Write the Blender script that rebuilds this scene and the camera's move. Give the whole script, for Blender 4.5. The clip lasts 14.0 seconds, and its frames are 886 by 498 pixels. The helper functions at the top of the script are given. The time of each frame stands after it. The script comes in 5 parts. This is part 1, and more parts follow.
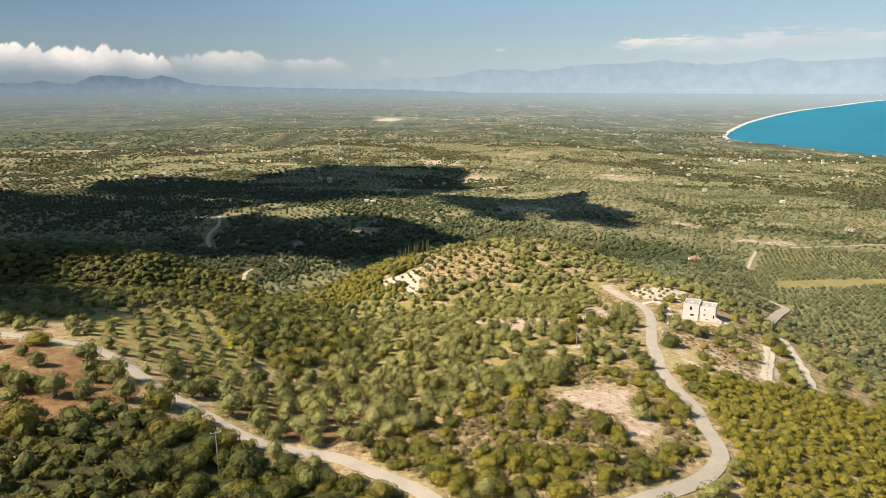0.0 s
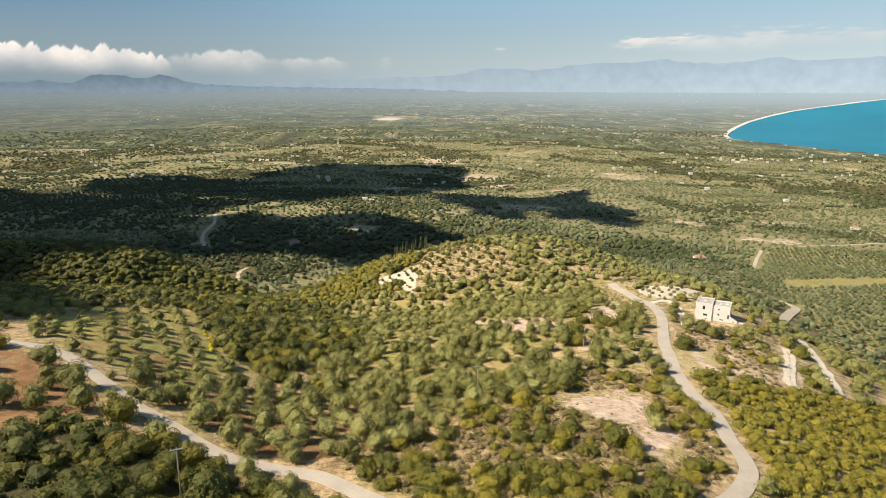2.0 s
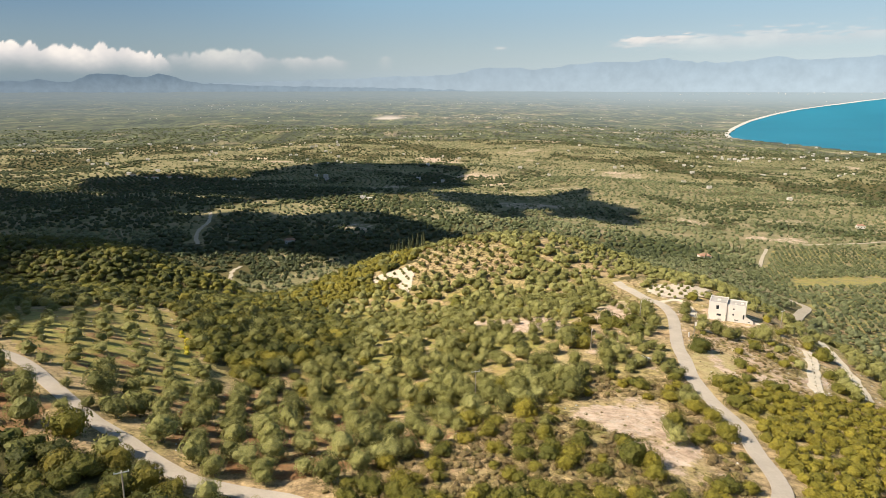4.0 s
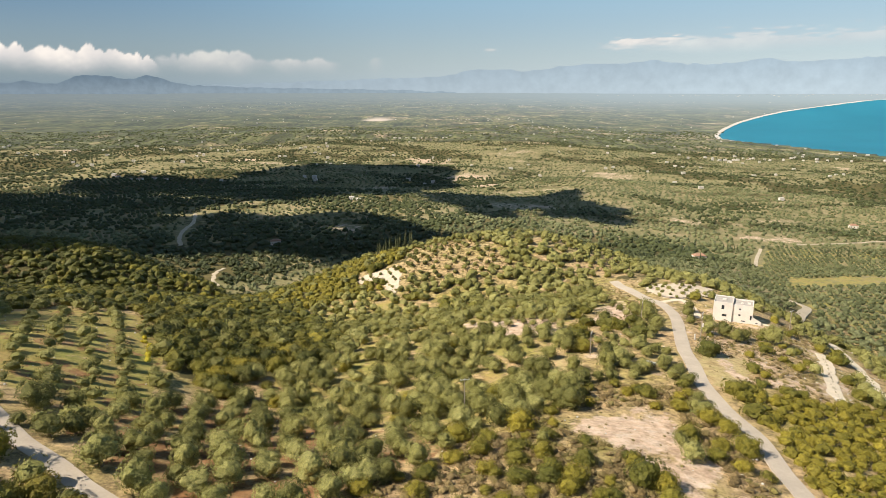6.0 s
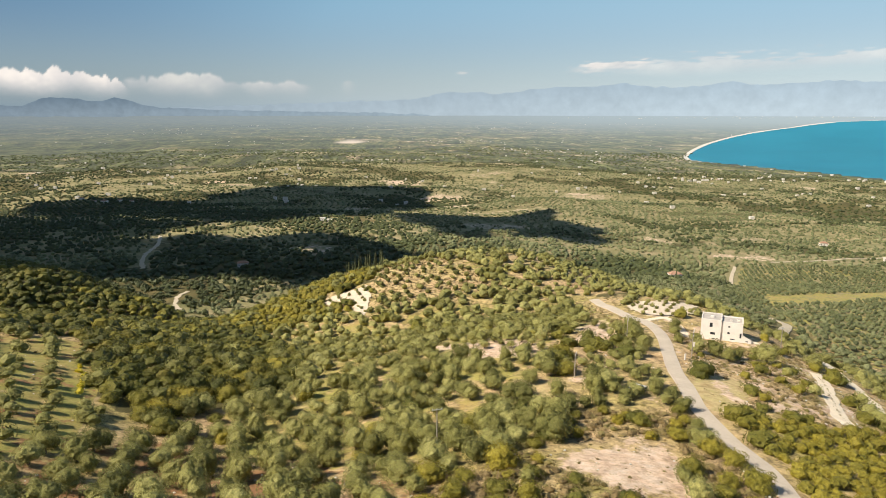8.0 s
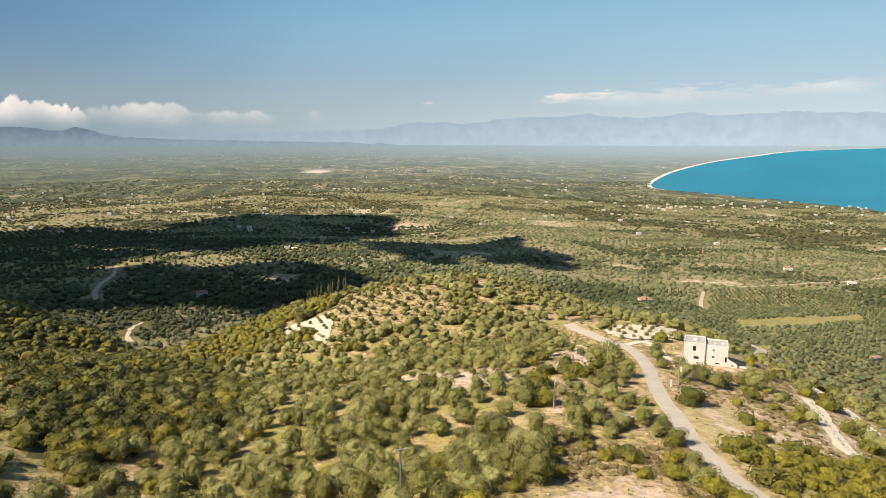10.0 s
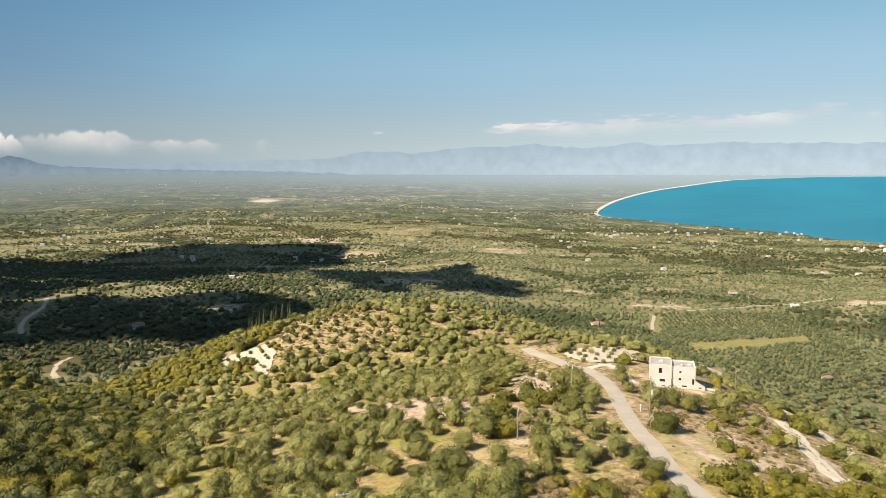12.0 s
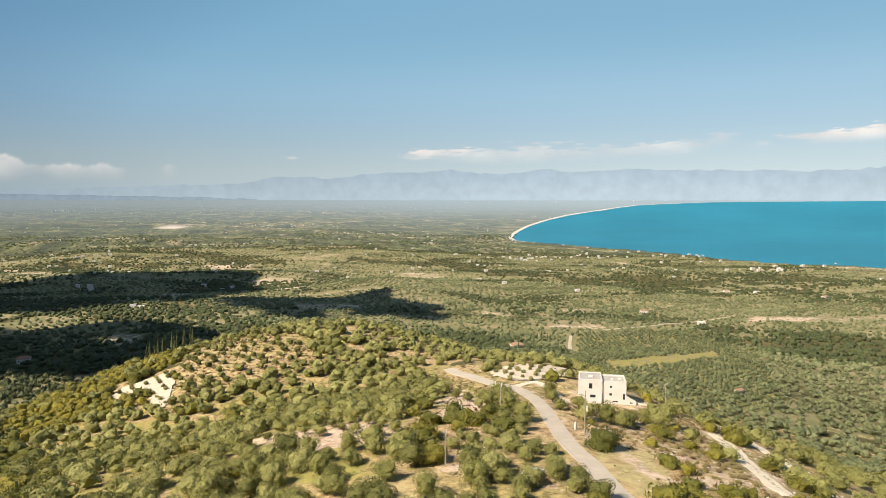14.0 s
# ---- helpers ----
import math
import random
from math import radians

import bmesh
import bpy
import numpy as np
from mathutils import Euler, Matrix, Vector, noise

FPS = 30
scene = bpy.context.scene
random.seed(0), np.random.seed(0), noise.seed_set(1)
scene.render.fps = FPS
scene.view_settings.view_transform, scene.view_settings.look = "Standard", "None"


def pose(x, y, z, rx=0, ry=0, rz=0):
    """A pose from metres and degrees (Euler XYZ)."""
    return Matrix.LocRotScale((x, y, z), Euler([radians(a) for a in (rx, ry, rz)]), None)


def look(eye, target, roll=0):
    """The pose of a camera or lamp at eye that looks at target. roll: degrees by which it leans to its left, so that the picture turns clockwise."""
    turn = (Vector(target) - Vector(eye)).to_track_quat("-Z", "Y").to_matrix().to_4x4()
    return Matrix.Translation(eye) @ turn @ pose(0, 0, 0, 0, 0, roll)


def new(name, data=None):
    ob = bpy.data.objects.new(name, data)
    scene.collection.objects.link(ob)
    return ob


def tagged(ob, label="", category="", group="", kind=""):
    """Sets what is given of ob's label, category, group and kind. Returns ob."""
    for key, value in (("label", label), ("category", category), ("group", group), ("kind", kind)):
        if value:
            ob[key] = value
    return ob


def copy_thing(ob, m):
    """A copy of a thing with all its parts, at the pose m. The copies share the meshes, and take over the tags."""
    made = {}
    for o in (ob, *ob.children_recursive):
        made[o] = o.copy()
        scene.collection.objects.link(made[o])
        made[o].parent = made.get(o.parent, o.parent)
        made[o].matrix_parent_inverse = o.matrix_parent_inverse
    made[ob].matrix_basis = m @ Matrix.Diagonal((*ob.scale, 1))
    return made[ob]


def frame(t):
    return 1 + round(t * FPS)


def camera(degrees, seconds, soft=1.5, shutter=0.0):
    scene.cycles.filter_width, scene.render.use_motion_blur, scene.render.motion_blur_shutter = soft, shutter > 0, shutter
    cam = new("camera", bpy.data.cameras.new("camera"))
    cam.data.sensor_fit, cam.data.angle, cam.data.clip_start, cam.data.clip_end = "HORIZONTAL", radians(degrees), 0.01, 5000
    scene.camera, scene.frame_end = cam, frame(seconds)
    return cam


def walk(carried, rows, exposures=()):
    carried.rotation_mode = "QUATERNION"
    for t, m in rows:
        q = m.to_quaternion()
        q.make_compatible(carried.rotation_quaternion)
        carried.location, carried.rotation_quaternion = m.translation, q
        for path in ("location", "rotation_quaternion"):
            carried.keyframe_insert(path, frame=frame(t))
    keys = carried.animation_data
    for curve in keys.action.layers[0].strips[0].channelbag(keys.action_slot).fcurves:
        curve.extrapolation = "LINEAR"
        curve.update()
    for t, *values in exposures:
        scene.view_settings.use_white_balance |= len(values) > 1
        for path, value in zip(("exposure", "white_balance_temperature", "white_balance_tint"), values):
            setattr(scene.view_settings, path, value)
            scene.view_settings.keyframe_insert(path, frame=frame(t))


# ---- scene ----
cam = camera(66.05, 14.0, 0.75)
PATH = [
    (0, pose(-0.00, 0.00, 250.00, 76.608, 0.000, -0.000)),
    (0.5, pose(0.17, 3.40, 248.79, 76.610, 0.000, -0.006)),
    (1, pose(0.40, 6.79, 247.60, 76.605, 0.000, 0.006)),
    (1.5, pose(0.63, 10.17, 246.43, 76.596, 0.000, 0.001)),
    (2, pose(0.86, 13.57, 245.27, 76.604, 0.000, 0.005)),
    (2.5, pose(1.13, 16.99, 244.13, 76.603, 0.000, 0.021)),
    (3, pose(1.42, 20.39, 242.97, 76.587, 0.000, 0.024)),
    (5.5, pose(2.80, 37.27, 237.10, 76.703, 0.000, -0.360)),
    (6, pose(3.06, 40.63, 235.88, 76.794, 0.000, -0.792)),
    (6.5, pose(3.32, 43.96, 234.69, 77.027, 0.000, -1.262)),
    (7, pose(3.59, 47.28, 233.55, 77.497, 0.000, -1.823)),
    (7.5, pose(3.86, 50.54, 232.38, 78.074, 0.000, -2.435)),
    (8, pose(4.14, 53.78, 231.20, 78.659, 0.000, -3.048)),
    (10.5, pose(5.91, 69.88, 225.20, 81.763, 0.000, -6.691)),
    (11, pose(6.25, 73.01, 224.05, 82.378, 0.000, -7.754)),
    (11.5, pose(6.58, 76.06, 222.93, 82.985, 0.000, -8.845)),
    (12, pose(6.96, 79.05, 221.81, 83.609, 0.000, -9.962)),
    (12.5, pose(7.42, 81.99, 220.68, 84.290, 0.000, -11.397)),
    (13, pose(7.93, 84.91, 219.50, 85.023, 0.000, -12.995)),
    (13.5, pose(8.44, 87.83, 218.32, 85.713, 0.000, -14.585)),
    (14, pose(8.95, 90.73, 217.14, 85.793, 0.000, -16.995)),
]
walk(cam, PATH, [(0, 0.62), (14, 0.62)])

# ---- light ----
SUN_ELEVATION, SUN_AZIMUTH = radians(43), radians(-107)
TO_SUN = Vector((math.sin(SUN_AZIMUTH) * math.cos(SUN_ELEVATION), math.cos(SUN_AZIMUTH) * math.cos(SUN_ELEVATION), math.sin(SUN_ELEVATION)))
world = bpy.data.worlds.new("sky")
scene.world = world
world.use_nodes = True
sky = world.node_tree.nodes.new("ShaderNodeTexSky")
sky.sky_type, sky.sun_disc = "NISHITA", False
sky.sun_elevation, sky.sun_rotation = SUN_ELEVATION, SUN_AZIMUTH
sky.altitude, sky.air_density, sky.dust_density, sky.ozone_density = 200, 1.0, 0.6, 2.2
background = world.node_tree.nodes["Background"]
background.inputs["Strength"].default_value = 0.05
world.node_tree.links.new(sky.outputs[0], background.inputs["Color"])
sun = new("sun", bpy.data.lights.new("sun", "SUN"))
sun.data.energy, sun.data.angle, sun.data.color = 5.2, radians(0.53), (1.0, 0.90, 0.75)
sun.matrix_world = look(TO_SUN * 3000, (0, 0, 0))

# ---- material helpers ----
def material(name, rough=0.8):
    m = bpy.data.materials.new(name)
    m.use_nodes = True
    b = m.node_tree.nodes["Principled BSDF"]
    b.inputs["Roughness"].default_value = rough
    b.inputs["Specular IOR Level"].default_value = 0.25
    return m, m.node_tree, b


def node(tree, kind, **inputs):
    n = tree.nodes.new(kind)
    for k, v in inputs.items():
        n.inputs[k.replace("_", " ")].default_value = v
    return n


def noise_at(tree, scale, detail=4.0, rough=0.6, coords=None):
    if coords is None:
        coords = tree.nodes.new("ShaderNodeNewGeometry").outputs["Position"]
    n = node(tree, "ShaderNodeTexNoise", Scale=scale, Detail=detail, Roughness=rough)
    tree.links.new(coords, n.inputs["Vector"])
    return n.outputs["Fac"]


def ramp(tree, fac, stops):
    r = tree.nodes.new("ShaderNodeValToRGB")
    while len(r.color_ramp.elements) < len(stops):
        r.color_ramp.elements.new(0.5)
    for e, (p, c) in zip(r.color_ramp.elements, stops):
        e.position, e.color = p, (c if len(c) == 4 else (*c, 1.0)) if isinstance(c, tuple) else (c, c, c, 1.0)
    tree.links.new(fac, r.inputs["Fac"])
    return r.outputs["Color"]


def mix(tree, fac, a, b, how="MIX"):
    n = tree.nodes.new("ShaderNodeMix")
    n.data_type, n.blend_type = "RGBA", how
    for i, v in ((0, fac), (6, a), (7, b)):
        if isinstance(v, (int, float)):
            n.inputs[i].default_value = v if i == 0 else (v, v, v, 1)
        elif isinstance(v, tuple):
            n.inputs[i].default_value = (*v, 1.0)
        else:
            tree.links.new(v, n.inputs[i])
    return n.outputs[2]


def maths(tree, op, a, b=0.0):
    n = tree.nodes.new("ShaderNodeMath")
    n.operation = op
    for i, v in ((0, a), (1, b)):
        if isinstance(v, (int, float)):
            n.inputs[i].default_value = v
        else:
            tree.links.new(v, n.inputs[i])
    return n.outputs[0]


def attribute(tree, name):
    n = tree.nodes.new("ShaderNodeAttribute")
    n.attribute_name = name
    return n.outputs["Fac"]


def bump(tree, b, height, strength, distance):
    n = node(tree, "ShaderNodeBump", Strength=strength, Distance=distance)
    tree.links.new(height, n.inputs["Height"])
    tree.links.new(n.outputs[0], b.inputs["Normal"])


def plain(name, color, rough=0.8, spread=0.25, scale=1.5, metal=0.0, relief=0.0):
    """Paint, concrete, wood, metal: one colour, uneven at two scales."""
    m, tree, b = material(name, rough)
    dark = tuple(c * (1 - spread) for c in color)
    light = tuple(min(1.0, c * (1 + spread * 0.6)) for c in color)
    c1 = ramp(tree, noise_at(tree, scale), [(0.3, dark), (0.7, light)])
    c2 = mix(tree, 0.35, c1, ramp(tree, noise_at(tree, scale * 9), [(0.35, dark), (0.65, light)]))
    tree.links.new(c2, b.inputs["Base Color"])
    b.inputs["Metallic"].default_value = metal
    if relief:
        bump(tree, b, noise_at(tree, scale * 6), 0.5, relief)
    return m


def leaves(name, dark, mid, light, per_object):
    """Foliage: a tint for each plant, and each leaf clump a little off it."""
    m, tree, b = material(name, 0.6)
    if per_object:
        tint = tree.nodes.new("ShaderNodeObjectInfo").outputs["Random"]
    else:
        tint = attribute(tree, "tint")
    island = tree.nodes.new("ShaderNodeNewGeometry").outputs["Random Per Island"]
    base = ramp(tree, tint, [(0.0, dark), (0.5, mid), (1.0, light)])
    speck = ramp(tree, island, [(0.0, 0.80), (0.5, 0.98), (1.0, 1.18)])
    c = mix(tree, 1.0, base, speck, "MULTIPLY")
    sprays = noise_at(tree, 3.6, 3, 0.7)
    c = mix(tree, 1.0, c, ramp(tree, sprays, [(0.36, 0.74), (0.5, 0.98), (0.64, 1.24)]), "MULTIPLY")
    tree.links.new(c, b.inputs["Base Color"])
    bump(tree, b, sprays, 0.6, 0.25)
    glow = tree.nodes.new("ShaderNodeBsdfTranslucent")
    tree.links.new(c, glow.inputs["Color"])
    both = tree.nodes.new("ShaderNodeMixShader")
    both.inputs[0].default_value = 0.12
    tree.links.new(b.outputs[0], both.inputs[1])
    tree.links.new(glow.outputs[0], both.inputs[2])
    tree.links.new(both.outputs[0], tree.nodes["Material Output"].inputs["Surface"])
    return m


OLIVE = ((0.120, 0.118, 0.030), (0.204, 0.195, 0.054), (0.305, 0.289, 0.098))
MAQUIS = ((0.090, 0.092, 0.016), (0.165, 0.147, 0.020), (0.250, 0.205, 0.024))
HEATH = ((0.155, 0.110, 0.044), (0.245, 0.178, 0.080), (0.185, 0.160, 0.046))
olive_leaf, olive_leaf_far = leaves("olive_leaf", *OLIVE, True), leaves("olive_leaf_far", *OLIVE, False)
maquis_leaf, maquis_leaf_far = leaves("maquis_leaf", *MAQUIS, True), leaves("maquis_leaf_far", *MAQUIS, False)
# valley and plain foliage, tinted bluer and greyer to imitate haze
hazed_olive_leaf = leaves("hazed_olive_leaf", (0.086, 0.100, 0.042), (0.148, 0.160, 0.070), (0.230, 0.238, 0.116), False)
hazed_wood_leaf = leaves("hazed_wood_leaf", (0.060, 0.072, 0.026), (0.100, 0.112, 0.042), (0.150, 0.155, 0.064), False)
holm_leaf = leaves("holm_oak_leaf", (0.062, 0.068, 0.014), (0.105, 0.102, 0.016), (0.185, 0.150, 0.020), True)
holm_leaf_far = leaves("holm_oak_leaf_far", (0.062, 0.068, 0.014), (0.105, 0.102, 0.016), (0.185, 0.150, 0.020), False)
heath_leaf_far = leaves("heath_leaf", *HEATH, False)
cypress_leaf = leaves("cypress_leaf", (0.075, 0.085, 0.040), (0.090, 0.100, 0.045), (0.110, 0.120, 0.055), True)
broom_leaf = leaves("broom_leaf", (0.46, 0.37, 0.02), (0.52, 0.43, 0.03), (0.56, 0.48, 0.05), True)
bark = plain("bark", (0.16, 0.13, 0.10), 0.9, 0.4, 3.0)
asphalt = plain("worn_asphalt", (0.46, 0.395, 0.32), 0.9, 0.16, 0.25)
gravel = plain("pale_gravel", (0.70, 0.60, 0.46), 0.95, 0.18, 0.3)
dusty = plain("dusty_track", (0.50, 0.42, 0.31), 0.95, 0.2, 0.2)
pale_soil = plain("pale_soil", (0.60, 0.505, 0.385), 0.95, 0.25, 0.6)
sand = plain("beach_sand", (0.52, 0.48, 0.43), 0.95, 0.10, 0.02)
stone = plain("limestone", (0.55, 0.52, 0.46), 0.9, 0.25, 1.5)
plaster = plain("white_plaster", (0.66, 0.61, 0.555), 0.85, 0.12, 0.5)
bare_concrete = plain("bare_concrete", (0.42, 0.385, 0.345), 0.9, 0.25, 0.7)
opening_dark = plain("dark_glass_and_openings", (0.03, 0.035, 0.04), 0.25, 0.2, 1.0)
roof_tile = plain("roof_tile", (0.36, 0.215, 0.145), 0.85, 0.25, 0.8)
pole_wood = plain("weathered_pole", (0.31, 0.265, 0.21), 0.85, 0.2, 2.0)
pole_metal = plain("galvanised_metal", (0.62, 0.62, 0.60), 0.5, 0.15, 4.0, 0.6)

# ---- the lie of the land ----
Y_LINES = np.array([-150, 60, 120, 170, 220, 285, 385, 460, 640, 1000, 1800, 4500.0])
U_LINES = np.array([-1.0, -0.45, -0.22, -0.07, 0.08, 0.2, 0.33, 0.75])
HEIGHTS = np.array([
    [178, 183, 186, 186, 183, 175, 163, 147],
    [183, 188, 188, 186, 185, 176, 159, 139],
    [187, 191, 193, 185, 183, 174, 156, 132],
    [183, 187, 188, 172, 177, 173, 152, 120],
    [172, 178, 177, 166, 173, 169, 147, 106],
    [160, 163, 161, 151, 160, 164, 127, 94],
    [132, 125, 117, 147, 163, 140, 117, 83],
    [114, 109, 104, 108, 130, 124, 107, 77],
    [91, 98, 92, 94, 101, 91, 82, 66],
    [63, 76, 82, 80, 76, 67, 58, 43],
    [29, 34, 41, 34, 31, 32, 22, 12],
    [2, -4, 1, 3, 2, -1, -4, -2],
], dtype=float)
EYE_LEVEL = 232.0
NEAR, REACH = 2800.0, 2150.0


def spline(t):
    return [-0.5 * t + t * t - 0.5 * t ** 3, 1 - 2.5 * t * t + 1.5 * t ** 3, 0.5 * t + 2 * t * t - 1.5 * t ** 3, -0.5 * t * t + 0.5 * t ** 3]


def cell(v, lines):
    v = np.clip(v, lines[0], lines[-1])
    i = np.clip(np.searchsorted(lines, v, side="right") - 1, 0, len(lines) - 2)
    return i, (v - lines[i]) / (lines[i + 1] - lines[i])


def smooth_noise(x, y, size, seed):
    """Even value noise between -1 and 1."""
    gx, gy = np.asarray(x, float) / size, np.asarray(y, float) / size
    ix, iy = np.floor(gx), np.floor(gy)
    fx, fy = gx - ix, gy - iy
    fx, fy = fx * fx * (3 - 2 * fx), fy * fy * (3 - 2 * fy)

    def h(a, b):
        v = np.sin(a * 127.1 + b * 311.7 + seed * 74.7) * 43758.5453
        return (v - np.floor(v)) * 2 - 1

    return (h(ix, iy) * (1 - fx) + h(ix + 1, iy) * fx) * (1 - fy) + (h(ix, iy + 1) * (1 - fx) + h(ix + 1, iy + 1) * fx) * fy


def height(x, y):
    """Ground height above the sea at true map places."""
    x, y = np.atleast_1d(np.asarray(x, float)), np.atleast_1d(np.asarray(y, float))
    i, ty = cell(y, Y_LINES)
    j, tu = cell(x / (np.maximum(y, -150) + 250), U_LINES)
    wy, wu = spline(ty), spline(tu)
    z = np.zeros_like(x)
    for a in range(4):
        for b in range(4):
            z += wy[a] * wu[b] * HEIGHTS[np.clip(i - 1 + a, 0, len(Y_LINES) - 1), np.clip(j - 1 + b, 0, len(U_LINES) - 1)]
    far = np.clip((np.hypot(x, y) - 450) / 900, 0, 1)
    z += far * (smooth_noise(x, y, 330, 1) * 13 + smooth_noise(x, y, 140, 2) * 6) * np.clip(z / 40, 0.15, 1)
    inland = np.clip((np.hypot(x, y) - 1300) / 1500, 0, 1) * np.clip((19 - np.degrees(np.arctan2(x, y))) / 12, 0, 1)
    z += inland * (16 + smooth_noise(x, y, 620, 19) * 15 + smooth_noise(x, y, 240, 20) * 8)
    z += smooth_noise(x, y, 26, 3) * 0.5 + smooth_noise(x, y, 9, 4) * 0.18
    # the wooded spur on the near side of the valley
    crest = np.interp(x, [-420, -213, -177, -145, -131, -118, -106, -96, -88, -76, -60], [182, 172, 170, 166, 159, 155.5, 152, 147, 142, 130, 100])
    off = y - 328
    spur = crest - np.where(off < 0, 0.006 * off * off, 0.006 * np.clip(off, 0, 40) ** 2 + 0.48 * np.maximum(off - 40, 0)) + smooth_noise(x, y, 34, 5) * 1.6
    z = np.maximum(z, spur) + 3.0 * np.log1p(np.exp(-np.abs(z - spur) / 3.0))
    # the gorge behind the saddle
    z -= 17 * np.exp(-((x + 88) / 28) ** 2 - ((y - 392) / 32) ** 2)
    # levelled ground round the white house
    level = np.clip(1.6 - np.hypot(x - 92, y - 233) / 11, 0, 1)
    z = z * (1 - level) + 168.9 * level
    return np.maximum(z, 1.5)


def squeeze(x, y, z):
    """The plain past NEAR is drawn together, in the same directions seen from the hill, so that it ends within reach."""
    x, y, z = np.asarray(x, float), np.asarray(y, float), np.asarray(z, float)
    true = np.hypot(x, y)
    over = np.maximum(true - NEAR, 0)
    near = np.where(over > 0, NEAR + over / (1 + over / REACH), true)
    k = np.where(over > 0, near / np.maximum(true, 1.0), 1.0)
    return x * k, y * k, EYE_LEVEL + (z - EYE_LEVEL) * k


def ground_at(x, y):
    return float(height(x, y)[0])


def mesh_object(name, verts, faces, mats, smooth=False, tint=None):
    data = bpy.data.meshes.new(name)
    verts = np.asarray(verts, dtype=np.float32)
    faces = np.asarray(faces, dtype=np.int32)
    n, k = faces.shape
    data.vertices.add(len(verts))
    data.vertices.foreach_set("co", verts.ravel())
    data.loops.add(n * k)
    data.loops.foreach_set("vertex_index", faces.ravel())
    data.polygons.add(n)
    data.polygons.foreach_set("loop_start", np.arange(n, dtype=np.int32) * k)
    data.polygons.foreach_set("loop_total", np.full(n, k, dtype=np.int32))
    data.update(calc_edges=True)
    data.polygons.foreach_set("use_smooth", np.full(n, smooth, dtype=bool))
    for m in mats:
        data.materials.append(m)
    if tint is not None:
        a = data.attributes.new("tint", "FLOAT", "POINT")
        a.data.foreach_set("value", np.asarray(tint, dtype=np.float32))
    return new(name, data)


def part(name, bm, mat, parent=None, label=""):
    data = bpy.data.meshes.new(name)
    bm.to_mesh(data)
    bm.free()
    data.materials.append(mat)
    ob = new(name, data)
    ob.parent = parent
    if label:
        tagged(ob, label)
    return ob


def inside(x, y, polygon):
    x, y = np.asarray(x, float), np.asarray(y, float)
    hit = np.zeros(x.shape, bool)
    for (x0, y0), (x1, y1) in zip(polygon, polygon[1:] + polygon[:1]):
        cross = (y0 > y) != (y1 > y)
        hit ^= cross & (x < (x1 - x0) * (y - y0) / ((y1 - y0) or 1e-9) + x0)
    return hit


def fading(x, y, polygon, spread):
    """Like inside, but thinning out towards the edge."""
    ring = [(math.cos(k * 0.785) * f, math.sin(k * 0.785) * f) for k in range(8) for f in (spread, spread * 0.5)]
    return sum(inside(x + dx, y + dy, polygon).astype(float) for dx, dy in ring) / len(ring)


# land cover, in metres on the map
YOUNG_ORCHARD = [(-112, 204), (-106, 220), (-90, 228), (-78, 231), (-64, 199), (-56, 178), (-50, 160), (-48, 150), (-58, 144), (-69, 148), (-84, 158), (-92, 163)]
RED_GROVE = [(-140, 160), (-95, 152), (-75, 143), (-63, 132), (-59, 117), (-78, 109), (-120, 115)]
LOWER_GROVE = [(-55, 136), (-48, 150), (-44, 166), (-32, 168), (2, 147), (8, 140), (1, 130), (-15, 116), (-27, 116), (-40, 122)]
DARK_SCRUB = [(-110, 112), (-59, 117), (-43, 114), (-29, 107), (-16, 102), (0, 95), (0, 78), (-110, 72)]
WOOD_BELT = [(-84, 235), (-112, 262), (-110, 300), (-74, 308), (-50, 302), (-30, 256), (-23, 222), (-26, 201), (-36, 190), (-46, 176), (-52, 180), (-62, 190)]
GREEN_GROVE = [(-50, 304), (-32, 318), (-20, 320), (-12, 308), (0, 290), (44, 240), (30, 153), (2, 147), (-30, 168), (-34, 188), (-25, 201), (-22, 222), (-29, 256)]
HEATH_SLOPE = [(-15, 113), (2, 129), (10, 141), (22, 153), (27.8, 164.8), (37.6, 169), (54, 167), (55, 150), (54, 133), (48, 116), (30, 98), (-2, 97)]
BARE_PATCH = [(22, 151), (32.9, 155), (40.2, 156.5), (47, 154.5), (46.5, 145), (46, 139), (46.5, 131), (45, 124), (39, 118), (35.2, 122), (35, 133), (30.5, 138.3), (25, 143.2)]
DRY_GRASS = [(64.5, 186.5), (72.4, 190), (75.5, 184.9), (67.4, 170.6), (62.5, 166.4), (61, 169)]
CLEARING = [(45.3, 220.2), (51, 234.2), (60.7, 252.4), (63, 247.2), (61.9, 229.1), (58.4, 218.2), (48.3, 213.7)]
HILL_ORCHARD = [(-2, 520), (60, 330), (68, 290), (68, 228), (44, 236), (-12, 314)]
WHITE_TERRACE = [(75, 264), (80, 272), (91, 274), (100, 268), (95.5, 253), (82, 247.5), (76, 249)]
WHITE_PATCH = [(-31, 329), (-29, 340), (-14, 346), (-12, 333), (-12.5, 312), (-16, 311), (-19, 327)]
RIDGE_SCRUB = [(-420, 300), (-150, 215), (-115, 215), (-107, 224), (-84, 235), (-112, 262), (-110, 300), (-74, 308), (-60, 330), (-100, 380), (-180, 400), (-420, 440)]
RIGHT_SCRUB = [(50, 90), (61, 140), (64, 165), (84, 168), (150, 190), (190, 150), (150, 88)]
HOUSE_YARD = [(66, 172), (72, 236), (84, 250), (108, 238), (112, 222), (92, 165)]
VALLEY_FIELD = [(346, 728), (500, 745), (470, 600), (300, 390), (215, 330), (205, 420), (260, 560)]
